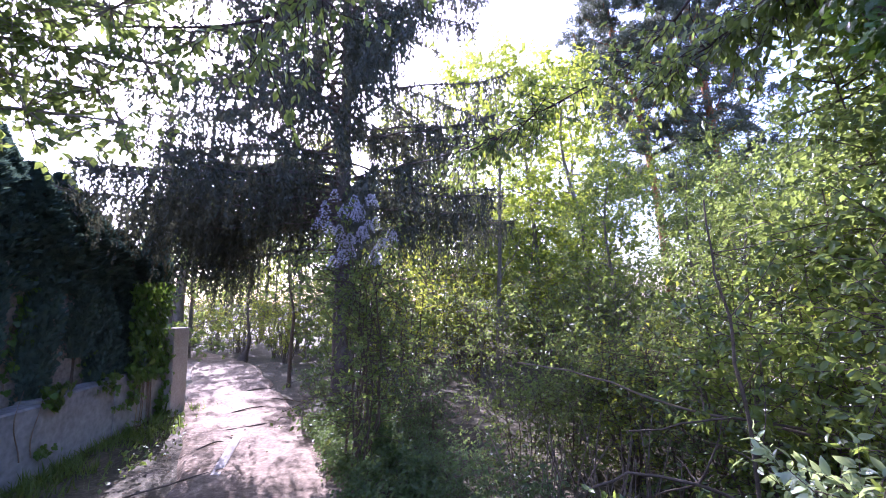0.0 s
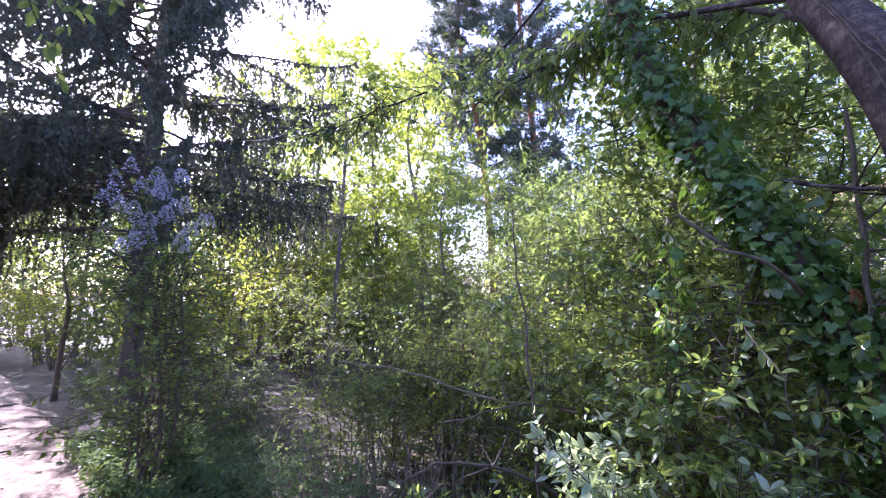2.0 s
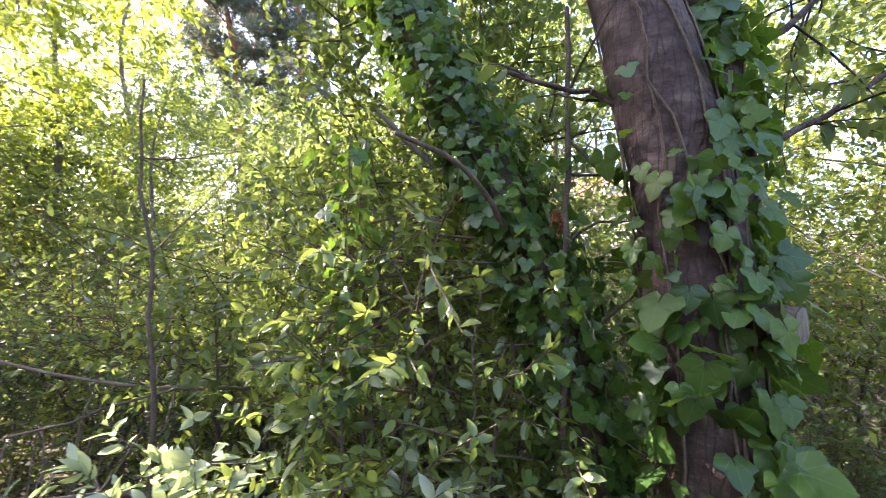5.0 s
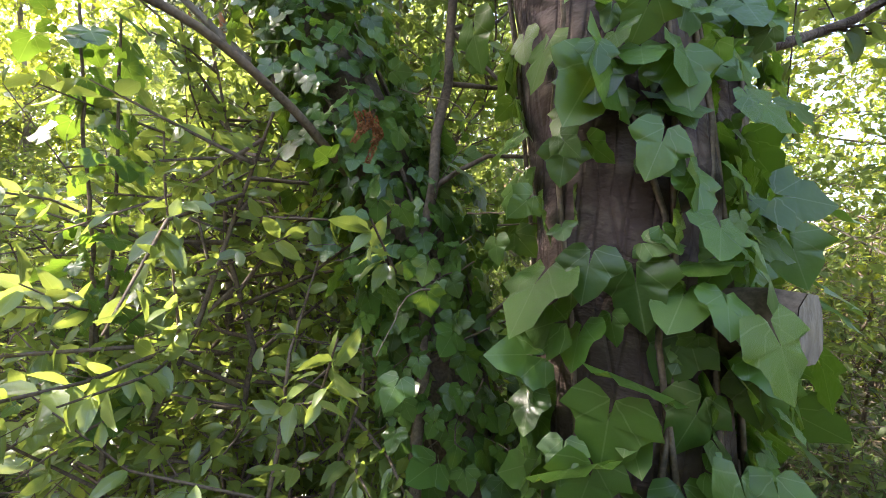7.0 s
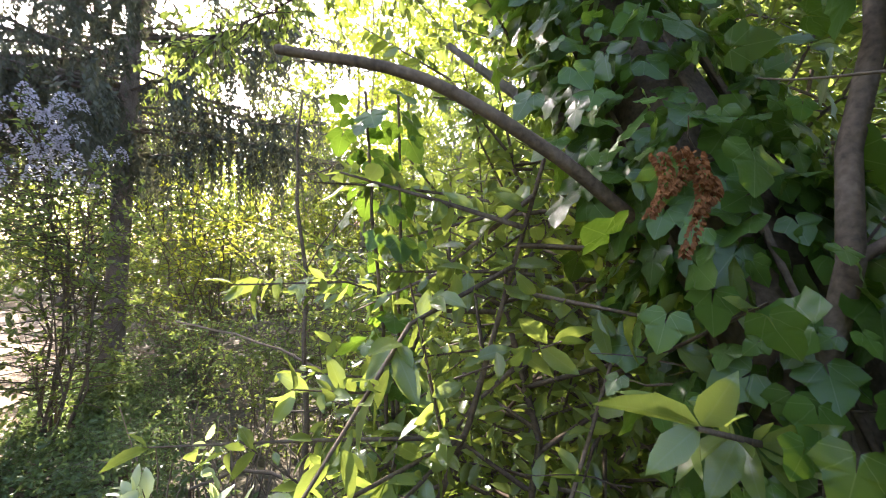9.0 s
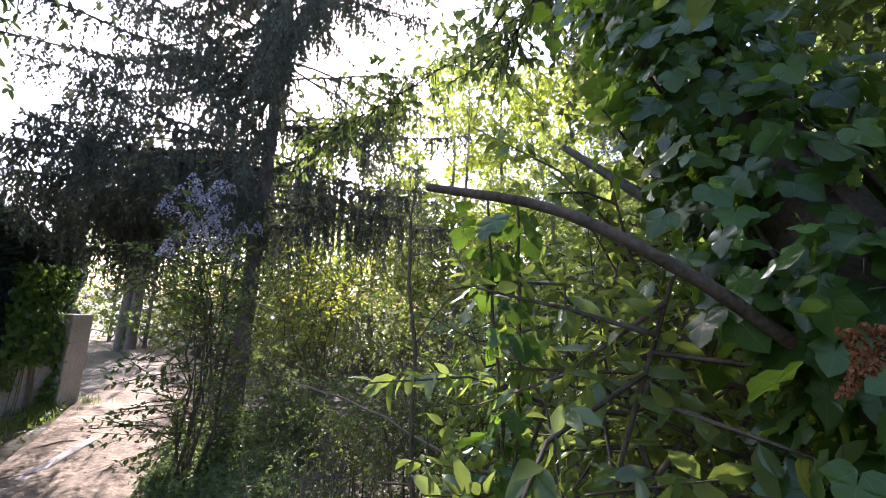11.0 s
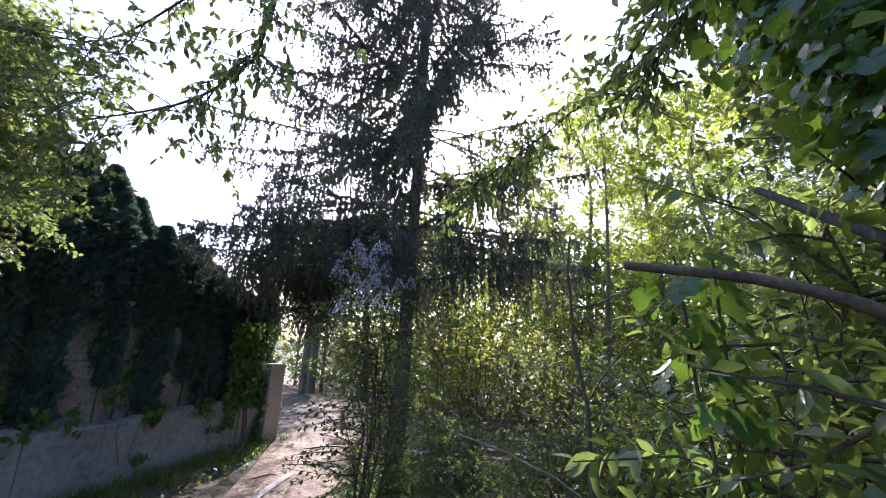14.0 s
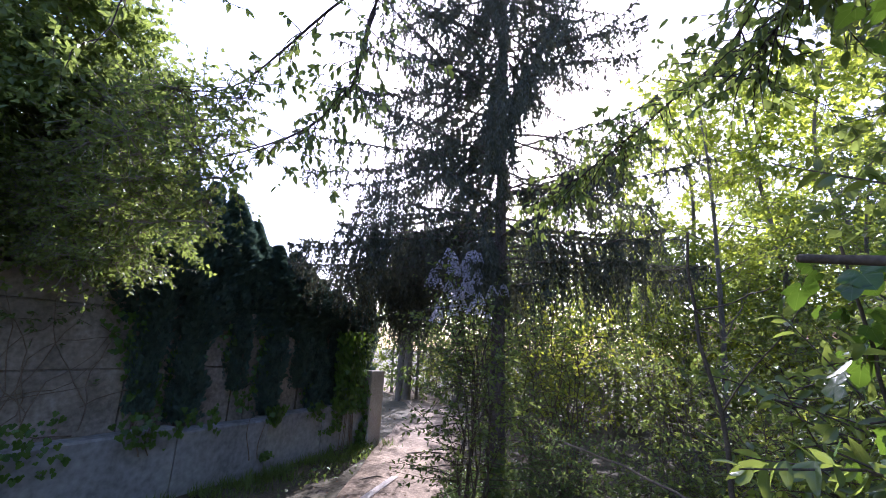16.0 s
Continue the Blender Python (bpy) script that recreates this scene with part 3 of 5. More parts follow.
# ---- the spruce beside the path ----
def spruce(x, y, height, girth):
    g = np.random.default_rng(5)
    ob = thing("spruce_tree", "tall dark spruce with drooping needle curtains beside the footpath", "tree", (x, y, -0.03))
    line = smooth_line([(0, 0, -0.2), (0.02, 0.0, 3.0), (0.03, 0.03, 7.0), (0.0, 0.05, height)], 30)
    rad = np.interp(np.linspace(0, 1, 30), [0, 0.05, 0.4, 1], [girth * 1.5, girth * 1.1, girth * 0.85, 0.015])
    v, f = tubes([(line, rad)], 14)
    v = v + np.array([noise.noise_vector(Vector(p) * 6) * 0.012 for p in v])
    piece("trunk", mesh_from("trunk", v, f, BARK_SPRUCE), ob, "scaly grey-brown spruce trunk")
    needles = []
    gap_at, gap_way = np.array((.43, .21, 5.0)), np.array(sun_way)
    whorls = [(z + g.uniform(-.16, .16), a) for z in np.arange(3.1, height - .3, .4) for a in g.uniform(0, 6.2832, 8 if z < 5.5 else 10)]
    # low boughs with hanging curtains: over the path and the gate, and two long ones above the thicket
    whorls += [(g.uniform(2.4, 4.4), g.uniform(2.6, 4.3)) for _ in range(8)]
    first = len(whorls)
    whorls += [(g.uniform(2.9, 5.0), g.uniform(2.75, 3.9)) for _ in range(17)]
    whorls += [(g.uniform(2.8, 3.6), g.uniform(2.8, 3.35)) for _ in range(8)]
    last = len(whorls)
    whorls += [(3.35, -.28), (3.1, -.2), (2.75, -.75), (3.6, -.05), (2.9, -1.1)]
    for k, (h, a) in enumerate(whorls):
        d = np.array((math.cos(a), math.sin(a), 0))
        reach = (2.75 * (1 - (h / height) ** 1.7) + 0.3) * g.uniform(0.6, 1.12)
        if d[0] < -.2:
            reach *= 1.28 if h > 3.6 else 1.0
        if k >= last:
            reach = (2.55, 2.3, 1.75, 2.4, 1.2)[k - last]
        over_gate = first <= k < last
        if over_gate:
            reach = g.uniform(2.4, 3.5) if k < first + 17 else g.uniform(2.2, 3.0)
        side = np.array((-d[1], d[0], 0))
        u = np.linspace(0, 1, 11)[:, None]
        bow = g.normal(0, 0.12)
        b = np.array((0, 0, h)) + d * reach * u + side * bow * u ** 2 * reach + np.array((0, 0, 1.0)) * reach * (0.05 * u - 0.32 * u ** 2 + 0.2 * u ** 3.5)
        b[1:] += g.normal(0, 0.012, (10, 3))
        r = 0.006 + 0.006 * reach
        v, f = tubes([(b, np.linspace(r, r * 0.25, 11))], 5)
        piece("branch", mesh_from("branch", v, f, BARK_SPRUCE), ob)
        # hanging twigs to both sides of the branch
        n = int(reach / (0.062 if over_gate else 0.037))
        t = g.uniform(0.58 if over_gate else 0.16, 1.0, n) * 9.99
        i = t.astype(int)
        p = b[i] + (b[i + 1] - b[i]) * (t - i)[:, None]
        drop = (0.16 + 0.42 * np.sin(np.pi * np.clip(t / 10, .05, .95))) * g.uniform(0.35, 1.35, n) * (1.9 if first + 17 <= k < last else 1.5 if over_gate else 1.15 if h < 6 else 0.9)
        spread = (side[None] * g.choice((-1, 1), n)[:, None] * g.uniform(.05, .5, n)[:, None] + d[None] * g.uniform(.0, .35, n)[:, None])
        for q in range(n):
            # a gap in the boughs beside the trunk lets the sun through
            rel = p[q] - gap_at
            if np.linalg.norm(rel - gap_way * (rel @ gap_way)) < .36:
                continue
            m = int(drop[q] / 0.032) + 4
            s = np.linspace(0, 1, m)[:, None]
            tw = p[q] + spread[q] * drop[q] * np.sqrt(s) * 0.55 - np.array((0, 0, 1.0)) * drop[q] * s ** 1.3
            tw = tw + g.normal(0, 0.006, (m, 3))
            away = unit(g.normal(0, 1, (m, 3)) * np.array((1, 1, .2)))
            needles.append(np.concatenate([tw, unit(away * 0.55 + np.array((0, 0, -0.9))), g.uniform(.035, .065, (m, 1))], 1))
        # needles along the branch itself
        m = int(reach / 0.022)
        t = g.uniform(0.25, 1.0, m) * 9.99
        i = t.astype(int)
        p = b[i] + (b[i + 1] - b[i]) * (t - i)[:, None]
        needles.append(np.concatenate([p, unit(d + g.normal(0, .7, (m, 3)) + np.array((0, 0, -.2))), g.uniform(.05, .09, (m, 1))], 1))
    N = np.concatenate(needles)
    v, f = leaf_arrays(SPRAY, N[:, :3], N[:, 3:6], g.normal(0, 1, (len(N), 3)), N[:, 6] * 1.2, 1.6)
    piece("crown", mesh_from("crown", v, f, NEEDLE_SPRUCE, False), ob, "hanging curtains of dark needles")
    # bare dead stubs low on the trunk
    for _ in range(9):
        a, h = g.uniform(0, 6.28), g.uniform(1.6, 4.2)
        s = bend((0.1 * math.cos(a), 0.1 * math.sin(a), h), (math.cos(a), math.sin(a), -0.15), g.uniform(.4, 1.3), 6, 0.03, 0.1, g)
        v, f = tubes([(s, np.linspace(0.011, 0.003, 7))], 4)
        piece("dead_branch", mesh_from("dead_branch", v, f, BARK_SPRUCE), ob, "bare dead branch")
    return ob


spruce(-1.47, 6.21, 15.5, 0.115)


# ---- thuja hedge on the wall ----
def thuja(height, width, g, hang=0.0):
    ob = thing("thuja", "dark green columnar thuja growing over the garden wall", "conifer", group="thujas on the wall")
    line = smooth_line([(0, 0, -1.0), (0.02, 0, height * .4), (0, 0.02, height * 0.93)], 8)
    v, f = tubes([(line, np.linspace(0.05, 0.008, 8))], 7)
    piece("trunk", mesh_from("trunk", v, f, BARK_TWIG), ob)
    n = int(5200 * height * width)
    u = g.uniform(0, 1, n) ** 0.85
    a = g.uniform(0, 2 * np.pi, n)

    def girth_at(q, w):
        l = noise.noise(Vector((math.cos(q) * 1.5, math.sin(q) * 1.5, w * height * 1.5 + height))) * 0.55 + noise.noise(Vector((math.cos(q) * 3.5, math.sin(q) * 3.5, w * height * 4))) * 0.5
        return width * math.sin(math.pi * min(1, w * 0.74 + 0.26)) ** 1.0 * (0.95 + l)

    core = [(math.cos(q) * girth_at(q, w) * .62, math.sin(q) * girth_at(q, w) * .62, -hang + w * (height + hang)) for w in np.linspace(0.02, .93, 14) for q in np.linspace(0, 2 * math.pi, 14, endpoint=False)]
    piece("inner_core", mesh_from("inner_core", core, [(i * 14 + k, i * 14 + (k + 1) % 14, (i + 1) * 14 + (k + 1) % 14, (i + 1) * 14 + k) for i in range(13) for k in range(14)], NEEDLE_THUJA), ob)
    r = np.array([girth_at(q, w) for q, w in zip(a, u)]) * g.uniform(0.55, 1.0, n) ** 0.45
    p = np.stack([np.cos(a) * r, np.sin(a) * r, -hang + u * (height + hang)], 1)
    out = np.stack([np.cos(a), np.sin(a), np.full(n, 1.1)], 1) + g.normal(0, .35, (n, 3))
    v, f = leaf_arrays(FAN, p, out, unit(np.stack([np.cos(a), np.sin(a), np.zeros(n)], 1) + g.normal(0, .6, (n, 3))), g.uniform(.07, .14, n))
    piece("foliage", mesh_from("foliage", v, f, NEEDLE_THUJA, False), ob, "scaly dark green sprays")
    return ob


tg = np.random.default_rng(3)
columns = [thuja(3.0, 0.46, tg, 0.05), thuja(2.75, 0.42, tg, 0.1), thuja(2.4, 0.44, tg, 0.2)]
crowns = [(-1.35, 3.75, 0), (-0.9, 3.92, 1), (-0.5, 3.75, 2), (-0.17, 3.7, 1), (0.25, 3.42, 2), (0.69, 3.17, 1), (1.1, 3.16, 2), (1.42, 2.95, 1), (1.75, 2.78, 2), (2.15, 2.68, 1), (2.6, 2.5, 2)]
# crowns above the wall's top, and narrow lobes that hang between them over its face
stand = [(s, -0.48, 1.85, top, kind, 0.36) for s, top, kind in crowns]
stand += [(s, -0.27, low, top, kind, wide) for s, low, top, kind, wide in [(-1.1, .9, 2.6, 0, .17), (-0.6, .78, 2.5, 1, .22), (0.08, 1.15, 2.5, 2, .17), (0.66, .70, 2.4, 1, .22), (1.28, 1.1, 2.3, 2, .19), (1.62, .7, 2.3, 1, .22), (2.05, .7, 2.2, 2, .24), (2.5, .7, 2.2, 1, .22)]]
# one more behind the gate post
stand.append((3.02, -0.36, 0.55, 2.95, 1, 0.30))
used = set()
for k, (s, off, low, top, kind, wide) in enumerate(stand):
    size = ((3.0, 0.46), (2.75, 0.42), (2.4, 0.44))[kind]
    m = pose(*wall_point(s, off + tg.uniform(-.04, .04), low), 0, 0, k * 47)
    ob = columns[kind] if kind not in used else copy_thing(columns[kind], m)
    used.add(kind)
    ob.matrix_world = m
    ob.scale = (wide / size[1], wide / size[1], (top - low) / size[0])


# ---- ivy ----
def ivy_on_line(name, label, line, radii, count, size, g, bare=None, stems=5, at_top=1.0, singles=0, category="ivy", thick=0.014):
    """Ivy climbing round a trunk: thin stems and overlapping lobed leaves; some leaves are pieces of their own."""
    ob = thing(name, label, category)
    k = len(line)
    for _ in range(stems):
        a0, tw = g.uniform(0, 6.28), g.normal(0, 0.8)
        u = np.linspace(0, 1, 26)
        i = np.minimum((u * (k - 1)).astype(int), k - 2)
        fr = (u * (k - 1) - i)[:, None]
        c = line[i] * (1 - fr) + line[i + 1] * fr
        rr = np.interp(u, np.linspace(0, 1, k), radii) + 0.006
        a = a0 + tw * u + np.cumsum(g.normal(0, .12, 26))
        v, f = tubes([(c + np.stack([np.cos(a) * rr, np.sin(a) * rr, np.zeros(26)], 1), np.linspace(.004, .002, 26))], 4)
        piece("stem", mesh_from("stem", v, f, BARK_TWIG), ob)
    u = g.uniform(0, at_top, count)
    a = g.uniform(0, 2 * np.pi, count)
    if bare is not None:
        keep = bare(u, a, g)
        u, a = u[keep], a[keep]
    n = len(u)
    i = np.minimum((u * (k - 1)).astype(int), k - 2)
    fr = (u * (k - 1) - i)[:, None]
    c = line[i] * (1 - fr) + line[i + 1] * fr
    out = np.stack([np.cos(a), np.sin(a), np.zeros(n)], 1)
    rr = np.interp(u, np.linspace(0, 1, k), radii) + g.gamma(2.0, thick, n) + 0.004
    p = c + out * rr[:, None]
    along = out * g.uniform(-.1, .7, n)[:, None] + np.array((0, 0, -1.0)) * g.uniform(.3, 1.1, n)[:, None] + g.normal(0, .35, (n, 3))
    facing = out + g.normal(0, .4, (n, 3)) + np.array((0, 0, .35))
    s = size * (.45 + .85 * g.uniform(0, 1, n) ** 1.6 + .3 * (g.uniform(0, 1, n) < .08))
    v, f = leaf_arrays(IVY, p[singles:], along[singles:], facing[singles:], s[singles:])
    tagged(piece("leaves", mesh_from("leaves", v, f, LEAF_IVY, True, IVY[0]), ob), kind="stuff")
    if singles:
        v, f = leaf_arrays(IVY, np.zeros((1, 3)), np.array([(0, 1.0, 0)]), np.array([(0, 0, 1.0)]), 1.0)
        one = mesh_from("leaf", v, f, LEAF_IVY, True, IVY[0])
        for q in range(singles):
            y = Vector(along[q]).normalized()
            x = y.cross(Vector(facing[q])).normalized()
            m = Matrix((x, y, x.cross(y))).transposed().to_4x4()
            lf = piece("leaf", one, ob)
            lf.matrix_local = Matrix.Translation(p[q]) @ m @ Matrix.Scale(s[q], 4)
    return ob


# ---- the old cherry and its leaning neighbour ----
def cherry():
    g = np.random.default_rng(21)
    ob = thing("cherry_tree", "old cherry with ringed brown bark, ivy-clad, leaning over the thicket", "tree")
    trunk = smooth_line([(2.14, 0.24, -0.2), (2.13, 0.26, 0.6), (2.11, 0.30, 1.2), (2.09, 0.35, 1.7), (2.08, 0.42, 2.05), (2.08, 0.51, 2.35), (2.06, 0.72, 2.9), (1.95, 1.05, 4.2), (1.7, 1.3, 6.2), (1.6, 1.4, 8.5)], 40)
    rad = np.interp(np.linspace(0, 1, 40), [0, .06, .2, .45, 1], [.17, .125, .104, .098, .03])
    v, f = tubes([(trunk, rad)], 20)
    v = v + np.array([noise.noise_vector(Vector(p) * 7) * 0.014 for p in v])
    piece("trunk", mesh_from("trunk", v, f, BARK_CHERRY), ob, "ringed reddish-brown cherry trunk")
    second = smooth_line([(2.15, 0.27, 0.9), (2.27, 0.28, 1.5), (2.36, 0.31, 2.0), (2.42, 0.37, 2.6), (2.5, 0.3, 4.0), (2.7, 0.2, 6.5)], 24)
    v, f = tubes([(second, np.linspace(.085, .03, 24))], 12)
    piece("second_trunk", mesh_from("second_trunk", v, f, BARK_CHERRY), ob)
    cut = smooth_line([(2.11, 0.29, 1.45), (2.11, 0.22, 1.462), (2.09, 0.155, 1.465)], 6)
    v, f = tubes([(cut, np.array((.046, .041, .038, .038, .039, .035)))], 10)
    v = v + np.array([noise.noise_vector(Vector(p) * 18) * 0.006 for p in v])
    stub = piece("cut_stub", mesh_from("cut_stub", v, f, BARK_TWIG), ob, "stub of a sawn-off branch")
    end = np.array(v[-10:])
    mid = end.mean(0)
    piece("cut_face", mesh_from("cut_face", np.concatenate([end + (0, -.001, 0), [mid + (0, -.004, 0)]]), [(k, (k + 1) % 10, 10) for k in range(10)], BARK_GREY), stub, "grey weathered cut wood")
    leaf_lines, twig_lines = [], []

    def limb(ctrl, r0, r1, n=16, twigs=20, tl=0.5, start=0.2, name="limb"):
        ln = smooth_line(ctrl, n)
        ln[1:] += g.normal(0, .008, (n - 1, 3))
        v, f = tubes([(ln, np.linspace(r0, r1, n))], 7)
        piece(name, mesh_from(name, v, f, BARK_CHERRY), ob)
        for _ in range(twigs):
            q = g.uniform(start, 0.99) * (n - 1.01)
            m = int(q)
            p = ln[m] + (ln[m + 1] - ln[m]) * (q - m)
            t = bend(p, unit(unit(ln[m + 1] - ln[m]) * .5 + g.normal(0, .6, 3)), tl * g.uniform(.4, 1.2), 5, .07, .2, g)
            leaf_lines.append(t)
            twig_lines.append((t, np.linspace(.005, .0015, 6)))
        return ln

    # the branch that arches over the path and hangs down before the sky
    limb([trunk[30], (1.1, 1.5, 4.9), (0.3, 1.85, 4.75), (-0.24, 1.9, 4.1), (-0.36, 1.92, 3.77), (-0.48, 1.93, 3.44), (-0.82, 1.81, 3.12), (-1.25, 1.55, 2.93)], .035, .004, 26, 60, .6, .42)
    limb([(-0.1, 1.9, 4.3), (-0.7, 1.75, 3.95), (-1.3, 1.6, 3.55), (-1.7, 1.4, 3.5)], .012, .003, 12, 24, .5)
    limb([(0.3, 1.85, 4.75), (-0.5, 1.3, 4.5), (-1.2, 0.9, 3.9), (-1.5, .8, 3.4)], .012, .003, 12, 16, .5)
    # the long leafy branch over the shrubs
    limb([trunk[30], (2.1, 2.0, 4.0), (1.75, 2.75, 3.5), (1.15, 3.2, 3.3), (0.75, 3.35, 3.12), (0.4, 3.4, 2.95)], .013, .003, 18, 110, .5, .3)
    limb([trunk[25], (2.05, 1.6, 3.2), (1.95, 2.2, 3.25), (1.7, 2.8, 3.2)], .016, .004, 16, 120, .5, .15)
    limb([trunk[24], (2.5, 1.3, 3.2), (2.6, 1.9, 3.4)], .02, .005, 14, 50, .5, .1)
    limb([second[10], (2.9, 0.1, 2.5), (3.5, -.1, 3.1), (4.2, -.2, 3.8)], .014, .004, 14, 24, .6)
    limb([second[8], (2.8, 0.05, 2.1), (3.3, -.3, 2.5), (3.8, -.5, 3.1)], .012, .004, 14, 24, .6)
    limb([trunk[15], (2.02, 0.56, 1.98), (1.92, 0.72, 2.04)], .009, .005, 8, 2, .2)
    for k in range(4):
        a = -.9 + k * .5
        b = trunk[30 + k] if k % 2 else second[15 + k]
        limb([b, b + np.array((math.cos(a) * .9, math.sin(a) * .9, .6)), b + np.array((math.cos(a) * 2.1, math.sin(a) * 2.1, .8))], .025, .006, 12, 34, .7)
    v, f = tubes(twig_lines, 3)
    tagged(piece("twig_growth", mesh_from("twig_growth", v, f, BARK_CHERRY), ob), kind="stuff")
    v, f = leaves_on(leaf_lines, 30, .062, g, OVAL, wide=1.15, hang=.5)
    piece("crown", mesh_from("crown", v, f, LEAF_SHRUB, True), ob, "young cherry leaves")
    ivy_on_line("ivy", "ivy with broad lobed leaves climbing the cherry trunk", trunk[2:30], rad[2:30], 2300, .059, g,
                lambda u, a, g: (u < .56) & ((np.cos(a + 1.0) > -.55 + (u > .42) * 1.1) | ((np.cos(a + 2.3) > -.2) & (u < .44) & (g.uniform(0, 1, len(u)) < .7)) | (g.uniform(0, 1, len(u)) < .12)), 16, 1, 250, thick=.010)
    ivy_on_line("ivy", "ivy wrapping the second stem of the cherry", second[3:], np.linspace(.08, .03, 21), 850, .06, g, None, 3)
    # the leaning stem, all hung with ivy
    lean = thing("leaning_tree", "slender leaning tree wrapped in dark ivy", "tree")
    ln = smooth_line([(2.22, 0.52, -0.15), (2.20, 0.56, 0.8), (2.13, 0.62, 1.35), (2.05, 0.78, 1.75), (2.0, 0.95, 2.06), (1.94, 1.15, 2.45), (1.87, 1.33, 2.95), (1.8, 1.6, 4.0), (1.9, 1.9, 5.5)], 34)
    v, f = tubes([(ln, np.linspace(.075, .03, 34))], 12)
    piece("trunk", mesh_from("trunk", v, f, BARK_TWIG), lean)
    sawn = smooth_line([(2.05, 0.76, 1.62), (1.95, 0.725, 1.665), (1.86, 0.71, 1.715), (1.74, 0.715, 1.77), (1.61, 0.76, 1.80)], 16)
    v, f = tubes([(sawn, np.linspace(.0085, .0045, 16))], 10)
    br = piece("sawn_branch", mesh_from("sawn_branch", v, f, BARK_TWIG), lean, "bare grey branch sawn off at its end")
    end = np.array(v[-10:])
    piece("cut_face", mesh_from("cut_face", np.concatenate([end + (-.001, 0, 0), [end.mean(0) + (-.004, .001, 0)]]), [(k, (k + 1) % 10, 10) for k in range(10)], CUT_WOOD), br, "pale sawn end")
    b2 = smooth_line([(2.05, 0.78, 1.72), (1.95, 0.98, 1.86), (1.82, 1.06, 1.98)], 9)
    v, f = tubes([(b2, np.linspace(.014, .006, 9))], 7)
    piece("branch", mesh_from("branch", v, f, BARK_GREY), lean)
    ivy_on_line("ivy", "dark ivy hanging thickly on the leaning tree", ln[1:], np.linspace(.075, .06, 33), 5600, .037, g, None, 6, 1, 0, thick=.02)
    return ob


cherry()


# ---- the lilac beside the path ----
lg = np.random.default_rng(31)
lilac = shrub("lilac", "lilac shrub with pale violet flower panicles beside the spruce", 2.3, 0.27, 10, 24, 24, .05, LEAF_SHRUB, BARK_TWIG, lg, low=.2)
place(lilac, -0.70, 4.05, 0, 1.08)
for k in range(40):
    a, r, h = lg.uniform(0, 6.28), lg.uniform(0, .33) ** .8, lg.uniform(1.95, 2.6)
    base = np.array((math.cos(a) * r - .05, math.sin(a) * r - .1, h - r * .35))
    n = 80
    u = lg.uniform(0, 1, n)
    ang = lg.uniform(0, 6.28, n)
    rr = .05 * (1 - u) ** .7
    p = base + np.stack([np.cos(ang) * rr, np.sin(ang) * rr, u * .11], 1)
    out = np.stack([np.cos(ang), np.sin(ang), np.full(n, .4)], 1)
    v, f = leaf_arrays(KITE, p, unit(out + lg.normal(0, .5, (n, 3))), lg.normal(0, 1, (n, 3)), .018, 1.6)
    tagged(piece("flower_panicle", mesh_from("flower_panicle", v, f, LILAC, False), lilac, "pale violet lilac panicle"), kind="stuff")

# ---- shrubs of the thicket ----
sg = np.random.default_rng(41)
kinds = [
    shrub("shrub", "dense leafy green shrub in the thicket", 1.5, 0.75, 9, 24, 24, .052, LEAF_SHRUB, BARK_TWIG, sg, low=.05),
    shrub("shrub", "dense dark-leaved shrub in the thicket", 1.4, 0.8, 9, 24, 24, .05, LEAF_DARK, BARK_TWIG, sg, low=.05),
    shrub("shrub", "tall loose shrub with thin bare stems below", 2.4, 0.9, 8, 13, 17, .07, LEAF_SHRUB, BARK_GREY, sg, low=.3),
    shrub("shrub", "young yellow-green shrub catching the sun", 2.2, 0.8, 8, 13, 18, .068, LEAF_YELLOW, BARK_TWIG, sg, low=.2),
    shrub("shrub", "low bramble thicket with arching stems", 0.85, 0.8, 10, 14, 30, .052, LEAF_DARK, BARK_TWIG, sg, droop=.15, low=.05),
    shrub("shrub", "green shrub further into the thicket", 1.7, 0.9, 8, 13, 17, .072, LEAF_SHRUB, BARK_TWIG, sg, low=.1),
    shrub("low_plant", "low broad-leaved plant at the path's edge", 0.42, 0.34, 9, 12, 26, .062, LEAF_DARK, BARK_TWIG, np.random.default_rng(43), droop=.12, low=.1, wide=1.3, twig_len=.3, category="plant"),
]
small_trees = [
    tree("young_tree", "slender young tree with light green leaves", 9.0, .07, .22, 1.9, 32, 27, 17, .08, LEAF_LIGHT, BARK_GREY, sg),
    tree("young_tree", "thin young tree with fresh yellow-green leaves", 7.5, .055, .25, 1.7, 28, 27, 17, .078, LEAF_YELLOW, BARK_GREY, sg),
    tree("young_tree", "bushy young tree with mid-green leaves", 5.0, .05, .15, 1.5, 28, 26, 19, .068, LEAF_SHRUB, BARK_GREY, sg),
    tree("young_tree", "light green tree further off in the wood", 9.0, .09, .1, 2.3, 34, 15, 13, .16, LEAF_LIGHT, BARK_GREY, sg, wide=1.2),
    tree("young_tree", "green bushy tree further off in the wood", 5.5, .06, .04, 1.8, 28, 14, 13, .14, LEAF_SHRUB, BARK_GREY, sg, wide=1.2),
]
places = [[] for _ in kinds]
# a jittered field to the far side of the path's edge
CLEAR = [(0.3, -0.2), (0.6, 0.05), (1.1, 0.2), (1.5, 0.18), (1.65, 0.25), (1.7, 0.35)]


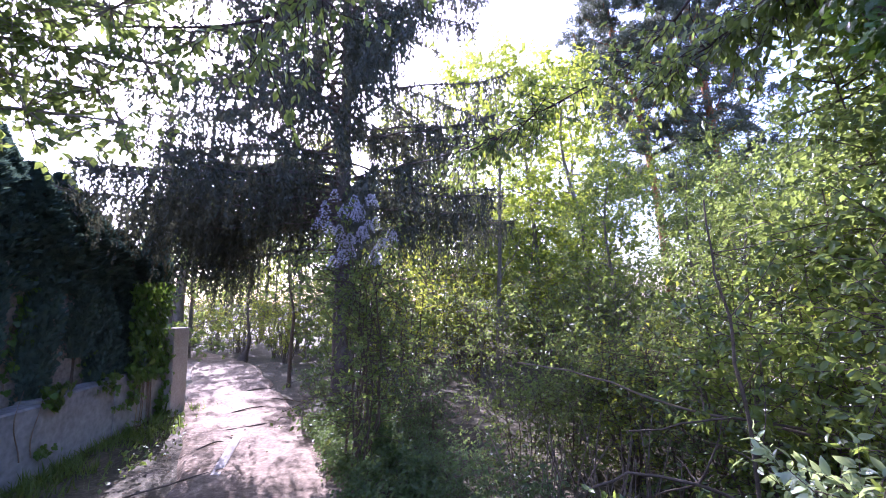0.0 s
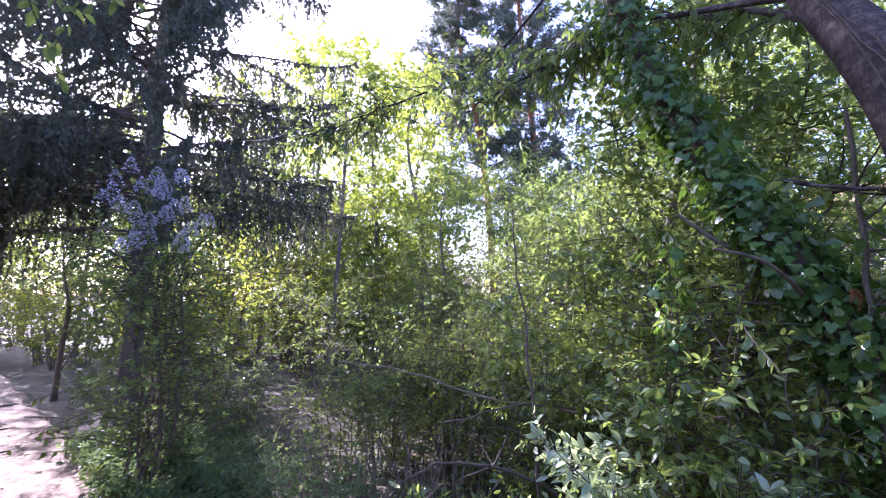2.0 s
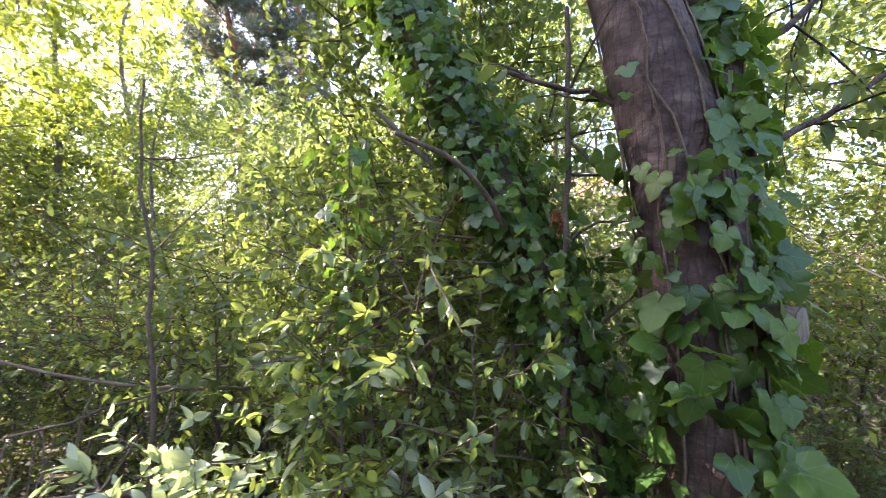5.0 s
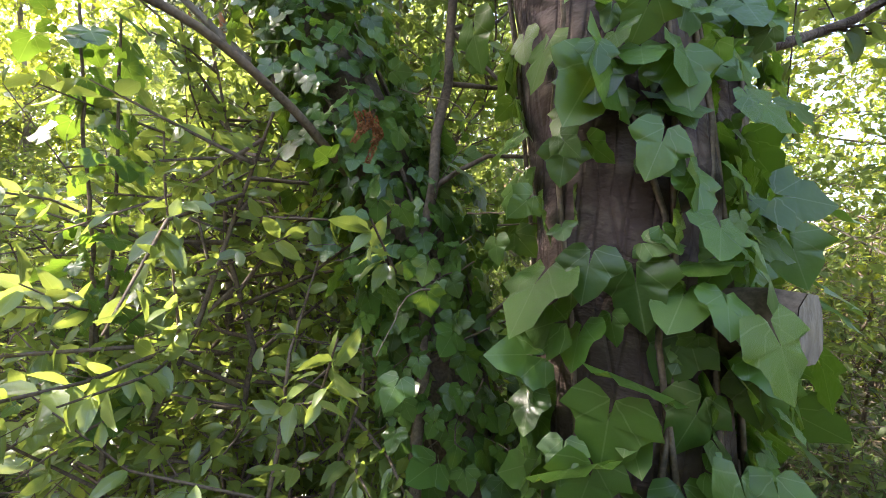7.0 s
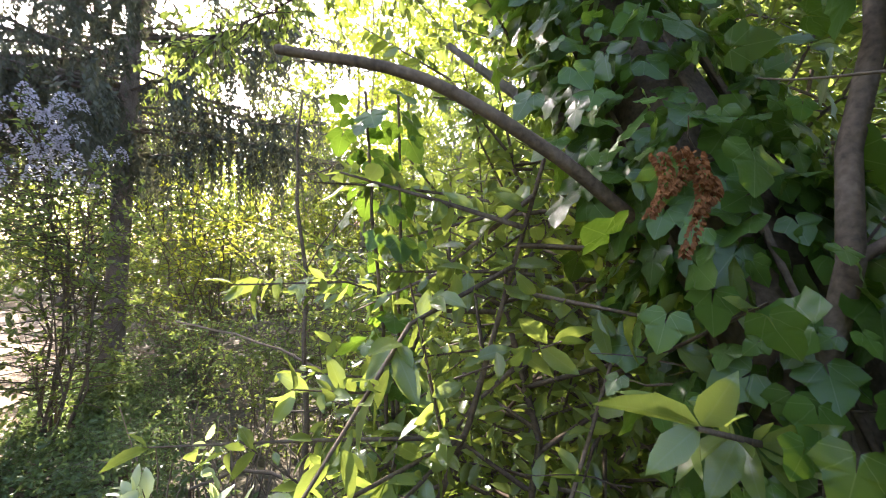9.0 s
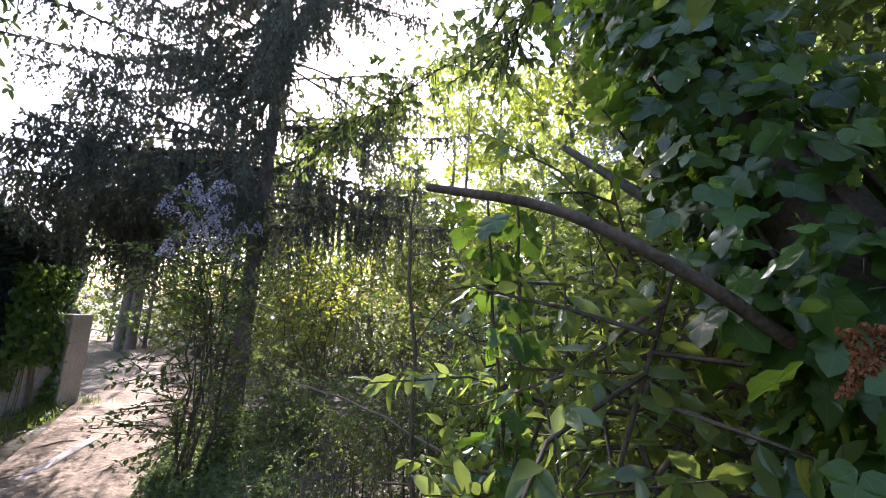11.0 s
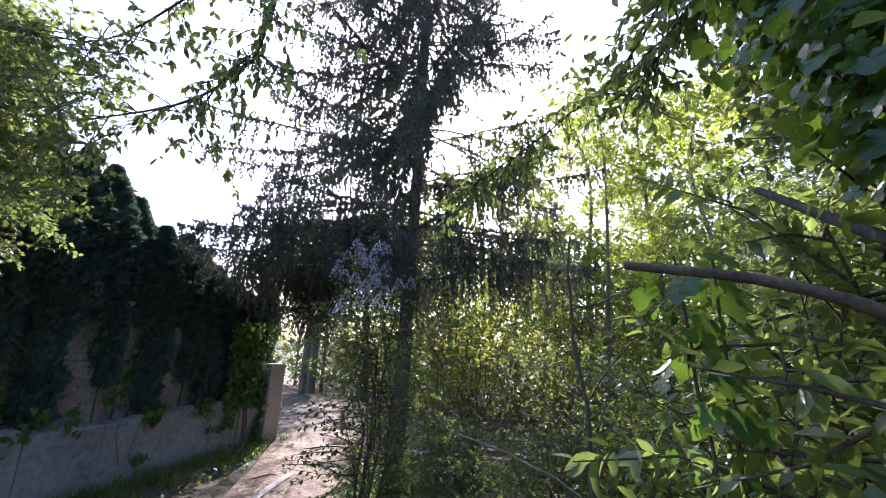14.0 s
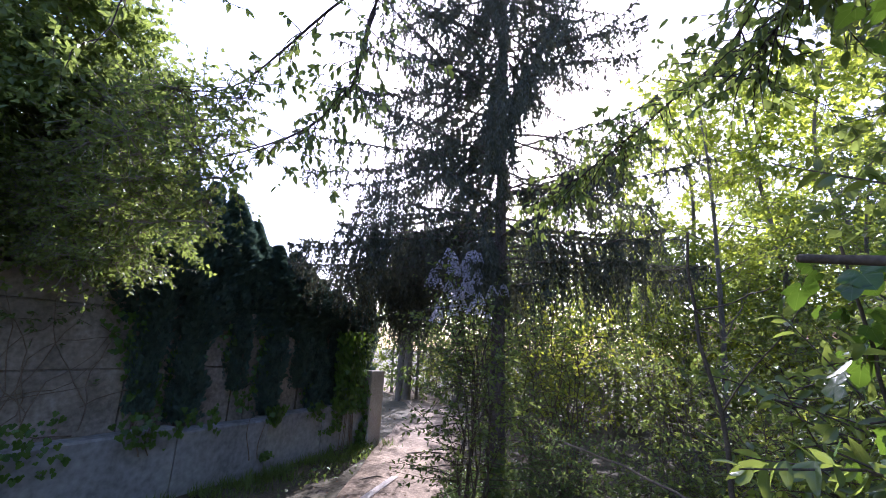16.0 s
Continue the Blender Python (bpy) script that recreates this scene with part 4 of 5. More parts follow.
def free(x, y, r):
    if x < path_right_at(y) + r * 0.95:
        return False
    if any(math.hypot(x - a, y - b) < r + 0.42 for a, b in CLEAR):
        return False
    if math.hypot(x + 1.47, y - 6.21) < 0.55 or math.hypot(x + .7, y - 4.05) < 0.5:
        return False
    if math.hypot(x - 1.3, y - 2.55) < .62:
        return False
    # open ground before the spruce's foot
    return not (y < 6.2 and x < -1.5 + (6.2 - y) * 0.36)


field = []
yy = -5.0
while yy < 17:
    xx = -9.0
    while xx < 15:
        d = math.hypot(xx - 0.8, yy)
        x, y = xx + sg.uniform(-.4, .4), yy + sg.uniform(-.4, .4)
        gap = 0.72 if d < 4.6 else 1.35 if d < 9 else 2.4
        field.append((x, y, d))
        xx += gap
    yy += 0.75 if 1 < yy < 5 else 1.0 if yy <= 1 else 1.8
for x, y, d in field:
    if d < 2.6:
        k, r, sc = int(sg.choice((0, 1, 4), p=(.4, .35, .25))), 0.55, sg.uniform(.62, .85)
    elif d < 4.6:
        k, r, sc = int(sg.choice((0, 1, 4, 3), p=(.4, .35, .15, .1))), 0.7, sg.uniform(.75, 1.05)
    elif d < 8:
        k, r, sc = int(sg.choice((5, 1, 2, 3), p=(.4, .15, .3, .15))), 0.8, sg.uniform(.9, 1.25)
    else:
        k, r, sc = int(sg.choice((2, 3, 5), p=(.4, .35, .25))), 0.9, sg.uniform(1.0, 1.5)
    if x < 1.6 and 2 < y < 5.5:
        k, sc = (k if k < 2 else 0), min(sc, .75)
    # low growth only between the verge and the spruce's foot
    along = max(0.0, min(1.0, ((x - 1.34) * -2.81 + (y - .36) * 5.85) / 42.1))
    if math.hypot(x - 1.34 + 2.81 * along, y - .36 - 5.85 * along) < .6 and along > .3:
        k, sc = 4, .5
    if d > 4.6 and y < -1.5 and x < 3:
        continue
    if free(x, y, r):
        places[k].append((x, y, sg.uniform(0, 360), sc))
# bright shrubs where the path ends, and behind the wall
for x, y in [(-8.2, 14.6), (-6.6, 13.6), (-5.2, 12.6), (-4.2, 11.4), (-9.6, 16), (-7.4, 16.5), (-5.8, 15.2), (-11, 17.8), (-3.4, 13.2), (-9.4, 11.0), (-8.2, 9.9), (-11.2, 13.2)]:
    places[3].append((x + sg.uniform(-.3, .3), y, sg.uniform(0, 360), sg.uniform(.8, 1.15)))
# low leafy growth along the path's edge before the lilac
for k in range(15):
    u = k / 14
    for off, sc in ((.42, .62), (.8, .85)):
        x, y = -0.78 - u * 1.2, 2.95 + u * 2.4
        places[6].append((x + off + sg.uniform(-.06, .06), y + off * .5 + sg.uniform(-.06, .06), sg.uniform(0, 360), sc * sg.uniform(.85, 1.15)))
for k, spotlist in enumerate(places):
    for n, (x, y, turn, sc) in enumerate(spotlist):
        if n == 0:
            place(kinds[k], x, y, turn, sc)
        else:
            again(kinds[k], x, y, turn, sc)

tree_spots = [(2, 2.9, 3.6, .72), (2, 4.9, 4.6, .95), (2, 3.3, 7.6, .95), (2, 6.2, 8.2, .75), (2, 6.8, 4.6, 1.1), (2, 4.0, 2.7, .78), (2, 7.4, 2.2, 1.1), (2, 5.2, .4, .9), (2, 6.3, -1.2, 1.0), (2, 4.8, -3.6, .9), (2, .6, 11.2, .9), (2, -.4, 13.0, 1.1),
    (2, 9.0, 10.2, 1.2), (2, 8.8, 5.6, 1.2), (2, 2.6, 14.2, 1.2), (2, 5.4, 13.6, 1.2), (2, -2.9, 11.6, .9), (2, -5.0, 14.0, 1.1), (2, -7.8, 12.6, 1.0),
    
    (0, 2.7, 11.9, 1.0), (1, 3.9, 11.7, 1.05), (0, 1.3, 10.2, .95), (1, 1.0, 13.5, 1.1), (2, 4.6, 6.6, .88), (2, 3.6, 5.4, .75),     (2, 6.6, 6.4, 1.0), (2, 5.4, 3.2, 1.0), (2, 4.4, 1.6, .8), (1, 6.5, .6, .9), (0, 7.8, -1.0, .9), (2, 3.9, -.6, .85),
    (1, 5.0, -2.2, .9), (0, 8.5, 3.4, .95), (1, 9.6, 7.8, 1.0), (0, -3.8, 14.5, .9), (1, -6.5, 17.0, .9), (2, -9.8, 13.6, .9), (2, 2.85, 1.75, .66), (0, 11.5, 1.0, 1.1),
    (0, 4.5, 15.5, 1.1), (0, -1.6, 15.5, 1.1), (1, -8.5, 19, 1.0), (0, 3.4, -6.0, .9), (2, -2.0, -9.0, 1.2), (1, 1.8, -10.0, 1.0), (0, -5.6, -5.5, 1.0), (2, -6.0, -1.5, 1.3)]
for n in range(22):
    a = n / 22 * 6.283 + sg.uniform(-.1, .1)
    r = sg.uniform(19, 30)
    if math.sin(a) > -.35 or n % 2:
        x, y = -1 + r * math.cos(a), 4 + r * math.sin(a)
        # the sky stands open above the garden
        if not 2.15 < math.atan2(y - .3, x - 1.36) < 2.75:
            tree_spots.append((3, x, y, sg.uniform(1.0, 1.5)))
for n in range(28):
    a = n / 28 * 6.283 + sg.uniform(-.08, .08)
    r = sg.uniform(15, 21)
    if math.sin(a) > -.35 or n % 2:
        tree_spots.append((4, -1 + r * math.cos(a), 4 + r * math.sin(a), sg.uniform(.9, 1.2)))
for n in range(22):
    a = radians(-16 + n * 3.4 + sg.uniform(-1.5, 1.5))
    r = 11.5 + (n * 5 % 8) + sg.uniform(-.6, .6)
    if not 22 < math.degrees(a) < 34:
        tree_spots.append((4, .6 + r * math.sin(a), r * math.cos(a), sg.uniform(.65, .95)))
seen = set()
for k, x, y, sc in tree_spots:
    # lower growth stands before the pines
    away = math.hypot(x - .5, y)
    if away > 3 and 26 < math.degrees(math.atan2(x - .5, y)) < 44:
        tall = (9.0, 7.5, 5.0, 9.0, 5.5)[k] * sc
        if tall > 1.6 + .3 * away:
            k, sc = 2, (1.6 + .3 * away) / 5.2
    if math.hypot(x - 1, y) > 12 and k < 3:
        k = 4 if k == 2 else 3
    turn = sg.uniform(0, 360)
    if k not in seen:
        seen.add(k)
        place(small_trees[k], x, y, turn, sc)
    else:
        again(small_trees[k], x, y, turn, sc)


# ---- the broadleaf tree over the wall ----
wg = np.random.default_rng(51)
over = tree("hornbeam", "broadleaf tree leaning over the garden wall with green leaves", 5.4, .08, .46, 1.45, 54, 56, 34, .06, LEAF_SHRUB, BARK_GREY, wg,
            ctrl=[(0, 0, -.2), (.4, .02, 1.7), (1.2, .0, 2.7), (2.0, -.05, 3.5), (2.6, -.1, 4.6)], rise=.1, droop=.02, wide=1.4, twig_len=.65, top=.7)
lfl, twl = [], []
for tip in ((3.3, .6, 2.95), (2.5, .9, 2.7), (2.9, .7, 3.4), (2.2, .9, 2.45), (3.0, .4, 3.2),
            (2.9, .6, 2.35), (3.2, .7, 2.65), (2.6, .9, 2.3), (3.4, .5, 3.25), (2.8, .75, 3.0), (3.15, .4, 2.5), (2.4, .7, 2.2), (3.35, .5, 2.85), (2.9, .45, 3.6), (3.3, .35, 3.6), (3.5, .45, 2.3), (3.4, .5, 2.5), (3.3, .4, 2.2), (3.6, .42, 2.7), (3.2, .55, 2.3), (3.9, .3, 2.7), (4.0, .4, 3.1), (3.9, .35, 3.4), (3.75, .2, 2.5), (4.0, .1, 2.9), (3.8, .25, 3.2), (4.3, .5, 2.4), (4.35, .55, 2.7), (4.3, .5, 3.0), (4.2, .6, 3.2), (4.3, .4, 2.85), (4.1, .6, 2.6), (4.2, .65, 3.4)):
    ln = smooth_line([(1.5, 0, 3.0), (1.5 + (tip[0] - 1.5) * .5, tip[1] * .45, tip[2] + .15), tip], 9)
    v, f = tubes([(ln, np.linspace(.018, .005, 9))], 5)
    piece("limb", mesh_from("limb", v, f, BARK_GREY), over)
    for _ in range(95):
        t = bend(ln[int(wg.integers(2, 9))], wg.normal(0, 1, 3) * (1, 1, .6), wg.uniform(.15, .42), 4, .05, .2, wg)
        lfl.append(t)
        twl.append((t[::2], np.linspace(.004, .0015, 3)))
v, f = tubes(twl, 3)
tagged(piece("twig_growth", mesh_from("twig_growth", v, f, BARK_GREY), over), kind="stuff")
v, f = leaves_on(lfl, 46, .041, wg, wide=1.4)
piece("crown", mesh_from("crown", v, f, LEAF_SHRUB, False), over)
place(over, -5.45, 0.95)
# added shrubs: dark foliage in place of the hornbeam crown's shaded underside
yew = shrub("yew", "added dark shrub behind the garden wall, standing in for shaded crown leaves", 3.0, 0.75, 12, 44, 34, .05, LEAF_DARK, BARK_TWIG, wg, low=.5, category="shrub")
place(yew, *wall_point(-1.75, -1.25)[:2])
for k, s in enumerate((-2.7, -3.6, -4.6)):
    again(yew, *wall_point(s, -1.25)[:2], 80 * k + 40, .95)
again(small_trees[4], -5.6, -3.0, 70, 1.1, "broadleaf tree behind the garden wall")


# ---- pines far in the wood ----
def pine(height, girth, g, ctrl):
    ob = thing("pine_tree", "tall pine with orange upper trunk and blue-green needle clouds", "tree", group="pines")
    line = smooth_line(ctrl, 20)
    v, f = tubes([(line, np.linspace(girth, girth * .3, 20))], 10)
    piece("trunk", mesh_from("trunk", v, f, BARK_PINE), ob, "orange flaky pine trunk")
    P, A, S = [], [], []
    for k in range(64):
        t = .28 + .72 * (k + g.uniform(0, 1)) / 64
        i = min(int(t * 19), 18)
        p = line[i] + (line[i + 1] - line[i]) * (t * 19 - i)
        a = k * 2.4
        reach = (2.7 * math.sin(math.pi * min(1, .2 + (t - .28) / .72 * .8)) + .5) * g.uniform(.5, 1.1)
        b = bend(p, (math.cos(a), math.sin(a), .2), reach, 7, -.03, .16, g)
        v, f = tubes([(b, np.linspace(.045 * (1.25 - t), .01, 8))], 5)
        piece("limb", mesh_from("limb", v, f, BARK_PINE), ob)
        for _ in range(26):
            q = g.uniform(.15, 1) * 6.99
            m = int(q)
            tw = bend(b[m] + (b[m + 1] - b[m]) * (q - m), unit(g.normal(0, .7, 3) + unit(b[-1] - b[0]) + np.array((0, 0, .35))), g.uniform(.3, .7), 3, 0, .2, g)
            for e in tw[1:]:
                n = 16
                P.append(e + g.normal(0, .03, (n, 3)))
                A.append(unit(g.normal(0, 1, (n, 3)) + unit(tw[-1] - tw[0]) * .8))
                S.append(g.uniform(.13, .22, n))
    P, A, S = np.concatenate(P), np.concatenate(A), np.concatenate(S)
    v, f = leaf_arrays(SPRAY, P, A, g.normal(0, 1, (len(P), 3)), S, .9)
    piece("crown", mesh_from("crown", v, f, NEEDLE_PINE, False), ob, "blue-green tufts of long needles")
    return ob


pg = np.random.default_rng(61)
place(pine(17.5, .19, pg, [(.9, 0, -.2), (.6, 0, 5), (0, 0, 9.5), (-.8, .2, 13), (-1.0, .2, 17.5)]), 8.0, 16.5)
place(pine(18.0, .21, pg, [(.5, 0, -.2), (.3, 0, 5), (0, 0, 9.5), (-.4, .1, 13), (-.6, .3, 18)]), 10.1, 15.3)


# ---- where the path ends: double trunk, sapling, crooked stump ----
eg = np.random.default_rng(71)
double = thing("old_tree", "old tree with two straight grey trunks at the path's bend", "tree", (-8.1, 12.2, -.05))
for dx, lean in ((-.13, -.25), (.17, .2)):
    ln = smooth_line([(dx, 0, -.2), (dx * 1.1, 0, 2), (dx + lean, .1, 4), (dx + lean * 1.5, .2, 6.5)], 16)
    v, f = tubes([(ln, np.linspace(.16, .08, 16))], 12)
    piece("trunk", mesh_from("trunk", v + np.array([noise.noise_vector(Vector(q) * 5) * .015 for q in v]), f, BARK_GREY), double)
twl, lfl = [], []
for k in range(26):
    a, h = k * 2.4, 2.6 + k * .16
    b = bend((0, .1, h), (math.cos(a), math.sin(a), .3), eg.uniform(1.2, 2.6), 6, .04, .15, eg)
    twl.append((b, np.linspace(.03, .006, 7)))
    for _ in range(30):
        t = bend(b[int(eg.integers(2, 7))], eg.normal(0, 1, 3), eg.uniform(.3, .8), 4, .05, .2, eg)
        lfl.append(t)
        twl.append((t, np.linspace(.006, .002, 5)))
v, f = tubes(twl, 4)
tagged(piece("limb_growth", mesh_from("limb_growth", v, f, BARK_GREY), double), kind="stuff")
v, f = leaves_on(lfl, 17, .075, eg)
piece("crown", mesh_from("crown", v, f, LEAF_LIGHT, False), double)

sapling = tree("sapling", "thin dark sapling forking above the path's edge", 3.6, .045, .45, .8, 10, 6, 14, .06, LEAF_SHRUB, BARK_TWIG, eg, ctrl=[(0, 0, -.1), (.03, 0, .9), (.06, 0, 1.5), (-.08, 0, 2.3), (-.05, .05, 3.6)])
place(sapling, -3.08, 8.4)
crooked = thing("crooked_tree", "crooked little tree with a swollen dark foot", "tree", (-5.75, 12.0, -.03))
ln = smooth_line([(-.12, 0, -.05), (-.02, 0, .22), (.08, 0, .5), (.06, 0, .9), (-.02, .05, 1.4), (-.05, .1, 2.6)], 16)
v, f = tubes([(ln, np.interp(np.linspace(0, 1, 16), [0, .12, .25, 1], [.17, .14, .06, .02]))], 10)
piece("trunk", mesh_from("trunk", v, f, BARK_TWIG), crooked)
lfl, twl = [], []
for k in range(40):
    t = bend(ln[int(eg.integers(8, 16))], eg.normal(0, 1, 3) + (0, 0, .3), eg.uniform(.4, 1.0), 5, .04, .2, eg)
    lfl.append(t)
    twl.append((t, np.linspace(.008, .002, 6)))
v, f = tubes(twl, 3)
tagged(piece("twig_growth", mesh_from("twig_growth", v, f, BARK_TWIG), crooked), kind="stuff")
v, f = leaves_on(lfl, 22, .055, eg)
piece("crown", mesh_from("crown", v, f, LEAF_LIGHT, False), crooked)


# ---- the glossy shrub close to where the camera turns ----
cg = np.random.default_rng(81)


def glossy(label, x, y, height, radius, stems, twigs, size, leaf=LEAF_LAUREL, lean=(0, 0)):
    ob = shrub("laurel", label, height, radius, stems, twigs, 58, size, leaf, BARK_TWIG, cg, OVAL, .04, (0, 0, 0), .05, 1.05, .5, lean, twig_len=.27)
    return place(ob, x, y)


glossy("glossy long-leaved shrub beside the ivy-clad cherry", 2.12, 1.14, 2.1, 0.42, 11, 40, .044)
glossy("glossy long-leaved low shrub catching the sun", 1.28, 1.55, 0.8, 0.45, 13, 30, .044)
glossy("low glossy shrub, its leaves coloured pale to stand for sun on them", 1.64, 1.04, 1.18, 0.36, 13, 30, .05, LEAF_SUNLIT)
glossy("glossy long-leaved shrub at the cherry's foot", 2.0, 0.95, 1.3, 0.36, 12, 34, .044)
glossy("slim glossy shrub with long fresh leaves before the leaning tree", 2.06, .80, 1.6, 0.13, 6, 22, .042)
glossy("glossy shrub beyond the leaning tree", 2.6, 1.6, 2.9, 0.75, 10, 40, .055)
glossy("glossy dense shrub behind the leaning tree", 2.2, 2.3, 1.9, 0.6, 10, 34, .055)
hazel = tree("hazel", "dense green hazel rising behind the leaning tree", 4.7, .05, .3, .85, 38, 24, 30, .052, LEAF_SHRUB, BARK_GREY, cg, wide=1.4, rise=.4, twig_len=.55)
place(hazel, 2.7, 1.9, 40)


def catkin(p, length, g):
    n = 260
    u = g.uniform(0, 1, n)
    a = g.uniform(0, 6.28, n)
    r = .0028 * (1 - .6 * u)
    q = np.stack([np.cos(a) * r + .006 * np.sin(u * 4), np.sin(a) * r, -u * length], 1)
    v, f = leaf_arrays(KITE, q, np.stack([np.cos(a), np.sin(a), -np.ones(n)], 1), g.normal(0, 1, (n, 3)), .0036, 1.5)
    ob = tagged(new("dried_catkin", mesh_from("dried_catkin", v, f, CATKIN, False)), "rust-brown dried flower spike hanging in the shrub", "catkin", "dried spikes", "stuff")
    ob.location = p
    return ob


for p, ln in [((1.872, .54, 1.672), .055), ((1.858, .55, 1.672), .035), ((1.866, .545, 1.675), .025), ((1.876, .538, 1.66), .02)]:
    catkin(p, ln, cg)

# ---- thin stem, dead branches and dry canes in the thicket ----
dg = np.random.default_rng(91)


def dead_branch(label, ctrl, r0, r1, material=DEAD_WOOD, twigs=3, name="dead_branch"):
    ob = thing(name, label, "branch")
    ln = smooth_line(ctrl, 16) + dg.normal(0, .006, (16, 3))
    v, f = tubes([(ln, np.linspace(r0, r1, 16))], 7)
    piece("limb", mesh_from("limb", v, f, material), ob)
    for _ in range(twigs):
        b = bend(ln[int(dg.integers(4, 14))], dg.normal(0, 1, 3) + (0, 0, .4), dg.uniform(.15, .45), 5, 0, .15, dg)
        v, f = tubes([(b, np.linspace(r1 * .7, r1 * .25, 6))], 5)
        piece("twig", mesh_from("twig", v, f, material), ob)
    return ob


dead_branch("bare grey fallen branch lying across the shrubs", [(0.7, 2.75, 1.22), (1.12, 2.61, 1.15), (1.58, 2.48, .99), (1.99, 2.28, .93), (2.4, 2.1, .86)], .005, .009)
dead_branch("forked fallen branch under the shrubs", [(0.95, 2.3, .5), (1.06, 2.22, .64), (1.26, 2.17, .71), (1.5, 2.08, .69), (1.9, 1.95, .5), (2.2, 1.8, .1)], .006, .01, BARK_TWIG)
dead_branch("fallen branch resting in the undergrowth", [(1.3, 2.4, .85), (1.7, 2.2, .98), (2.1, 2.0, .95), (2.5, 1.9, .7)], .005, .008, BARK_TWIG)
dead_branch("thin upright dark stem of a young tree", [(1.58, 1.66, -.05), (1.56, 1.67, .6), (1.53, 1.68, 1.1), (1.50, 1.70, 1.46), (1.47, 1.72, 1.75), (1.45, 1.74, 2.1)], .011, .004, BARK_TWIG, 9, "thin_stem")
for k in range(60):
    x, y = 1.15 + dg.uniform(-.45, .45), 2.55 + dg.uniform(-.4, .4)
    ln = bend((x, y, -.03), (dg.normal(0, .25), dg.normal(0, .25), 1), dg.uniform(.45, .95), 6, 0, .06, dg)
    v, f = tubes([(ln, np.linspace(.006, .003, 7))], 4)
    tagged(new("dry_cane", mesh_from("dry_cane", v, f, DEAD_WOOD)), "dry brown bramble cane standing in the thicket", "cane", "dry canes")

dead_branch("brown woody stem rising through the glossy shrub", [(2.08, .58, -.05), (2.06, .58, .8), (2.03, .59, 1.35), (2.05, .6, 1.62), (2.1, .62, 1.9), (2.16, .66, 2.3)], .011, .007, BARK_TWIG, 7, "woody_stem")
clad = smooth_line([(1.78, 1.12, 1.15), (1.74, 1.05, 1.5), (1.71, 1.0, 1.86)], 8)
ivy_on_line("ivy", "dark ivy hanging on a thin broken stem", clad, np.linspace(.012, .02, 8), 130, .04, dg, None, 2, 1, 0, thick=.012)
for k in range(44):
    a = np.array((2.04, .62, 1.42)) + dg.normal(0, 1, 3) * (.05, .09, .16)
    ln = bend(a, dg.normal(0, 1, 3) * (1, 1, .6) + (-.2, .1, .1), dg.uniform(.07, .17), 6, .03, .2, dg)
    v, f = tubes([(ln, np.linspace(.0013, .0005, 7))], 4)
    tagged(new("bare_twig", mesh_from("bare_twig", v, f, BARK_TWIG)), "thin bare twig tangled beside the ivy-clad trunk", "twig", "bare twigs")

# ---- ivy on the wall's end and over its foot ----
ig = np.random.default_rng(95)


def wall_ivy(label, s0, s1, z0, z1, count, size, off=0.0, holes=0.35):
    ob = thing("wall_ivy", label, "ivy")
    P, A, F = [], [], []
    while len(P) < count:
        s, z = ig.uniform(s0, s1), ig.uniform(z0, z1)
        if noise.noise(Vector((s * 2.1, z * 1.3, count * .01))) < holes - .5 + .25 * (z < .6):
            continue
        P.append(wall_point(s, off + ig.gamma(2, .025) + .015, z))
        A.append((ig.normal(0, .4) + .25, ig.normal(0, .4), -1))
        F.append((1 + ig.normal(0, .4), .2 + ig.normal(0, .4), .3))
    v, f = leaf_arrays(IVY, np.array(P), np.array(A), np.array(F), size * ig.uniform(.5, 1.2, count))
    tagged(piece("leaves", mesh_from("leaves", v, f, LEAF_IVY, True, IVY[0]), ob), kind="stuff")
    for _ in range(10 if count > 800 else 2):
        s = ig.uniform(s0, s1)
        ln = np.array([wall_point(s + .05 * math.sin(q * .55 + s * 9), off + .018, z0 + (z1 - z0) * q / 9) for q in range(10)])
        v, f = tubes([(ln, np.linspace(.008, .003, 10))], 4)
        piece("stem", mesh_from("stem", v, f, DEAD_WOOD), ob)


wall_ivy("dense ivy over the end of the garden wall", 1.75, 2.7, 0.0, 1.95, 1500, .07, 0.0, .3)
wall_ivy("ivy trailing down the concrete wall", -0.2, 0.75, 0.2, 0.85, 130, .06, 0.01, .5)
wall_ivy("ivy trailing over the concrete wall's edge", 1.0, 2.05, 0.35, 0.85, 170, .06, 0.01, .5)
wall_ivy("ivy spilling over the low wall", -3.0, -0.3, 0.5, 0.95, 200, .06, 0.01, .45)
wall_ivy("ivy on the upper wall between the thujas", -1.9, 2.4, 0.8, 2.0, 420, .065, -.30, .6)

for q in range(22):
    s0, z0 = ig.uniform(-3.4, -1.3), ig.uniform(.72, 1.0)
    ln = [wall_point(s0, -.285, z0)]
    s1, ang = s0, ig.uniform(.9, 2.2)
    z1 = z0
    for _ in range(9):
        ang += ig.normal(0, .25)
        s1, z1 = s1 + math.cos(ang) * .14, min(z1 + abs(math.sin(ang)) * .14, 2.28)
        ln.append(wall_point(s1, -.285, z1))
    v, f = tubes([(np.array(ln), np.linspace(.006, .0025, 10))], 4)
    tagged(new("vine_stem", mesh_from("vine_stem", v, f, DEAD_WOOD)), "bare vine stem clinging to the rendered wall", "vine", "vine stems")

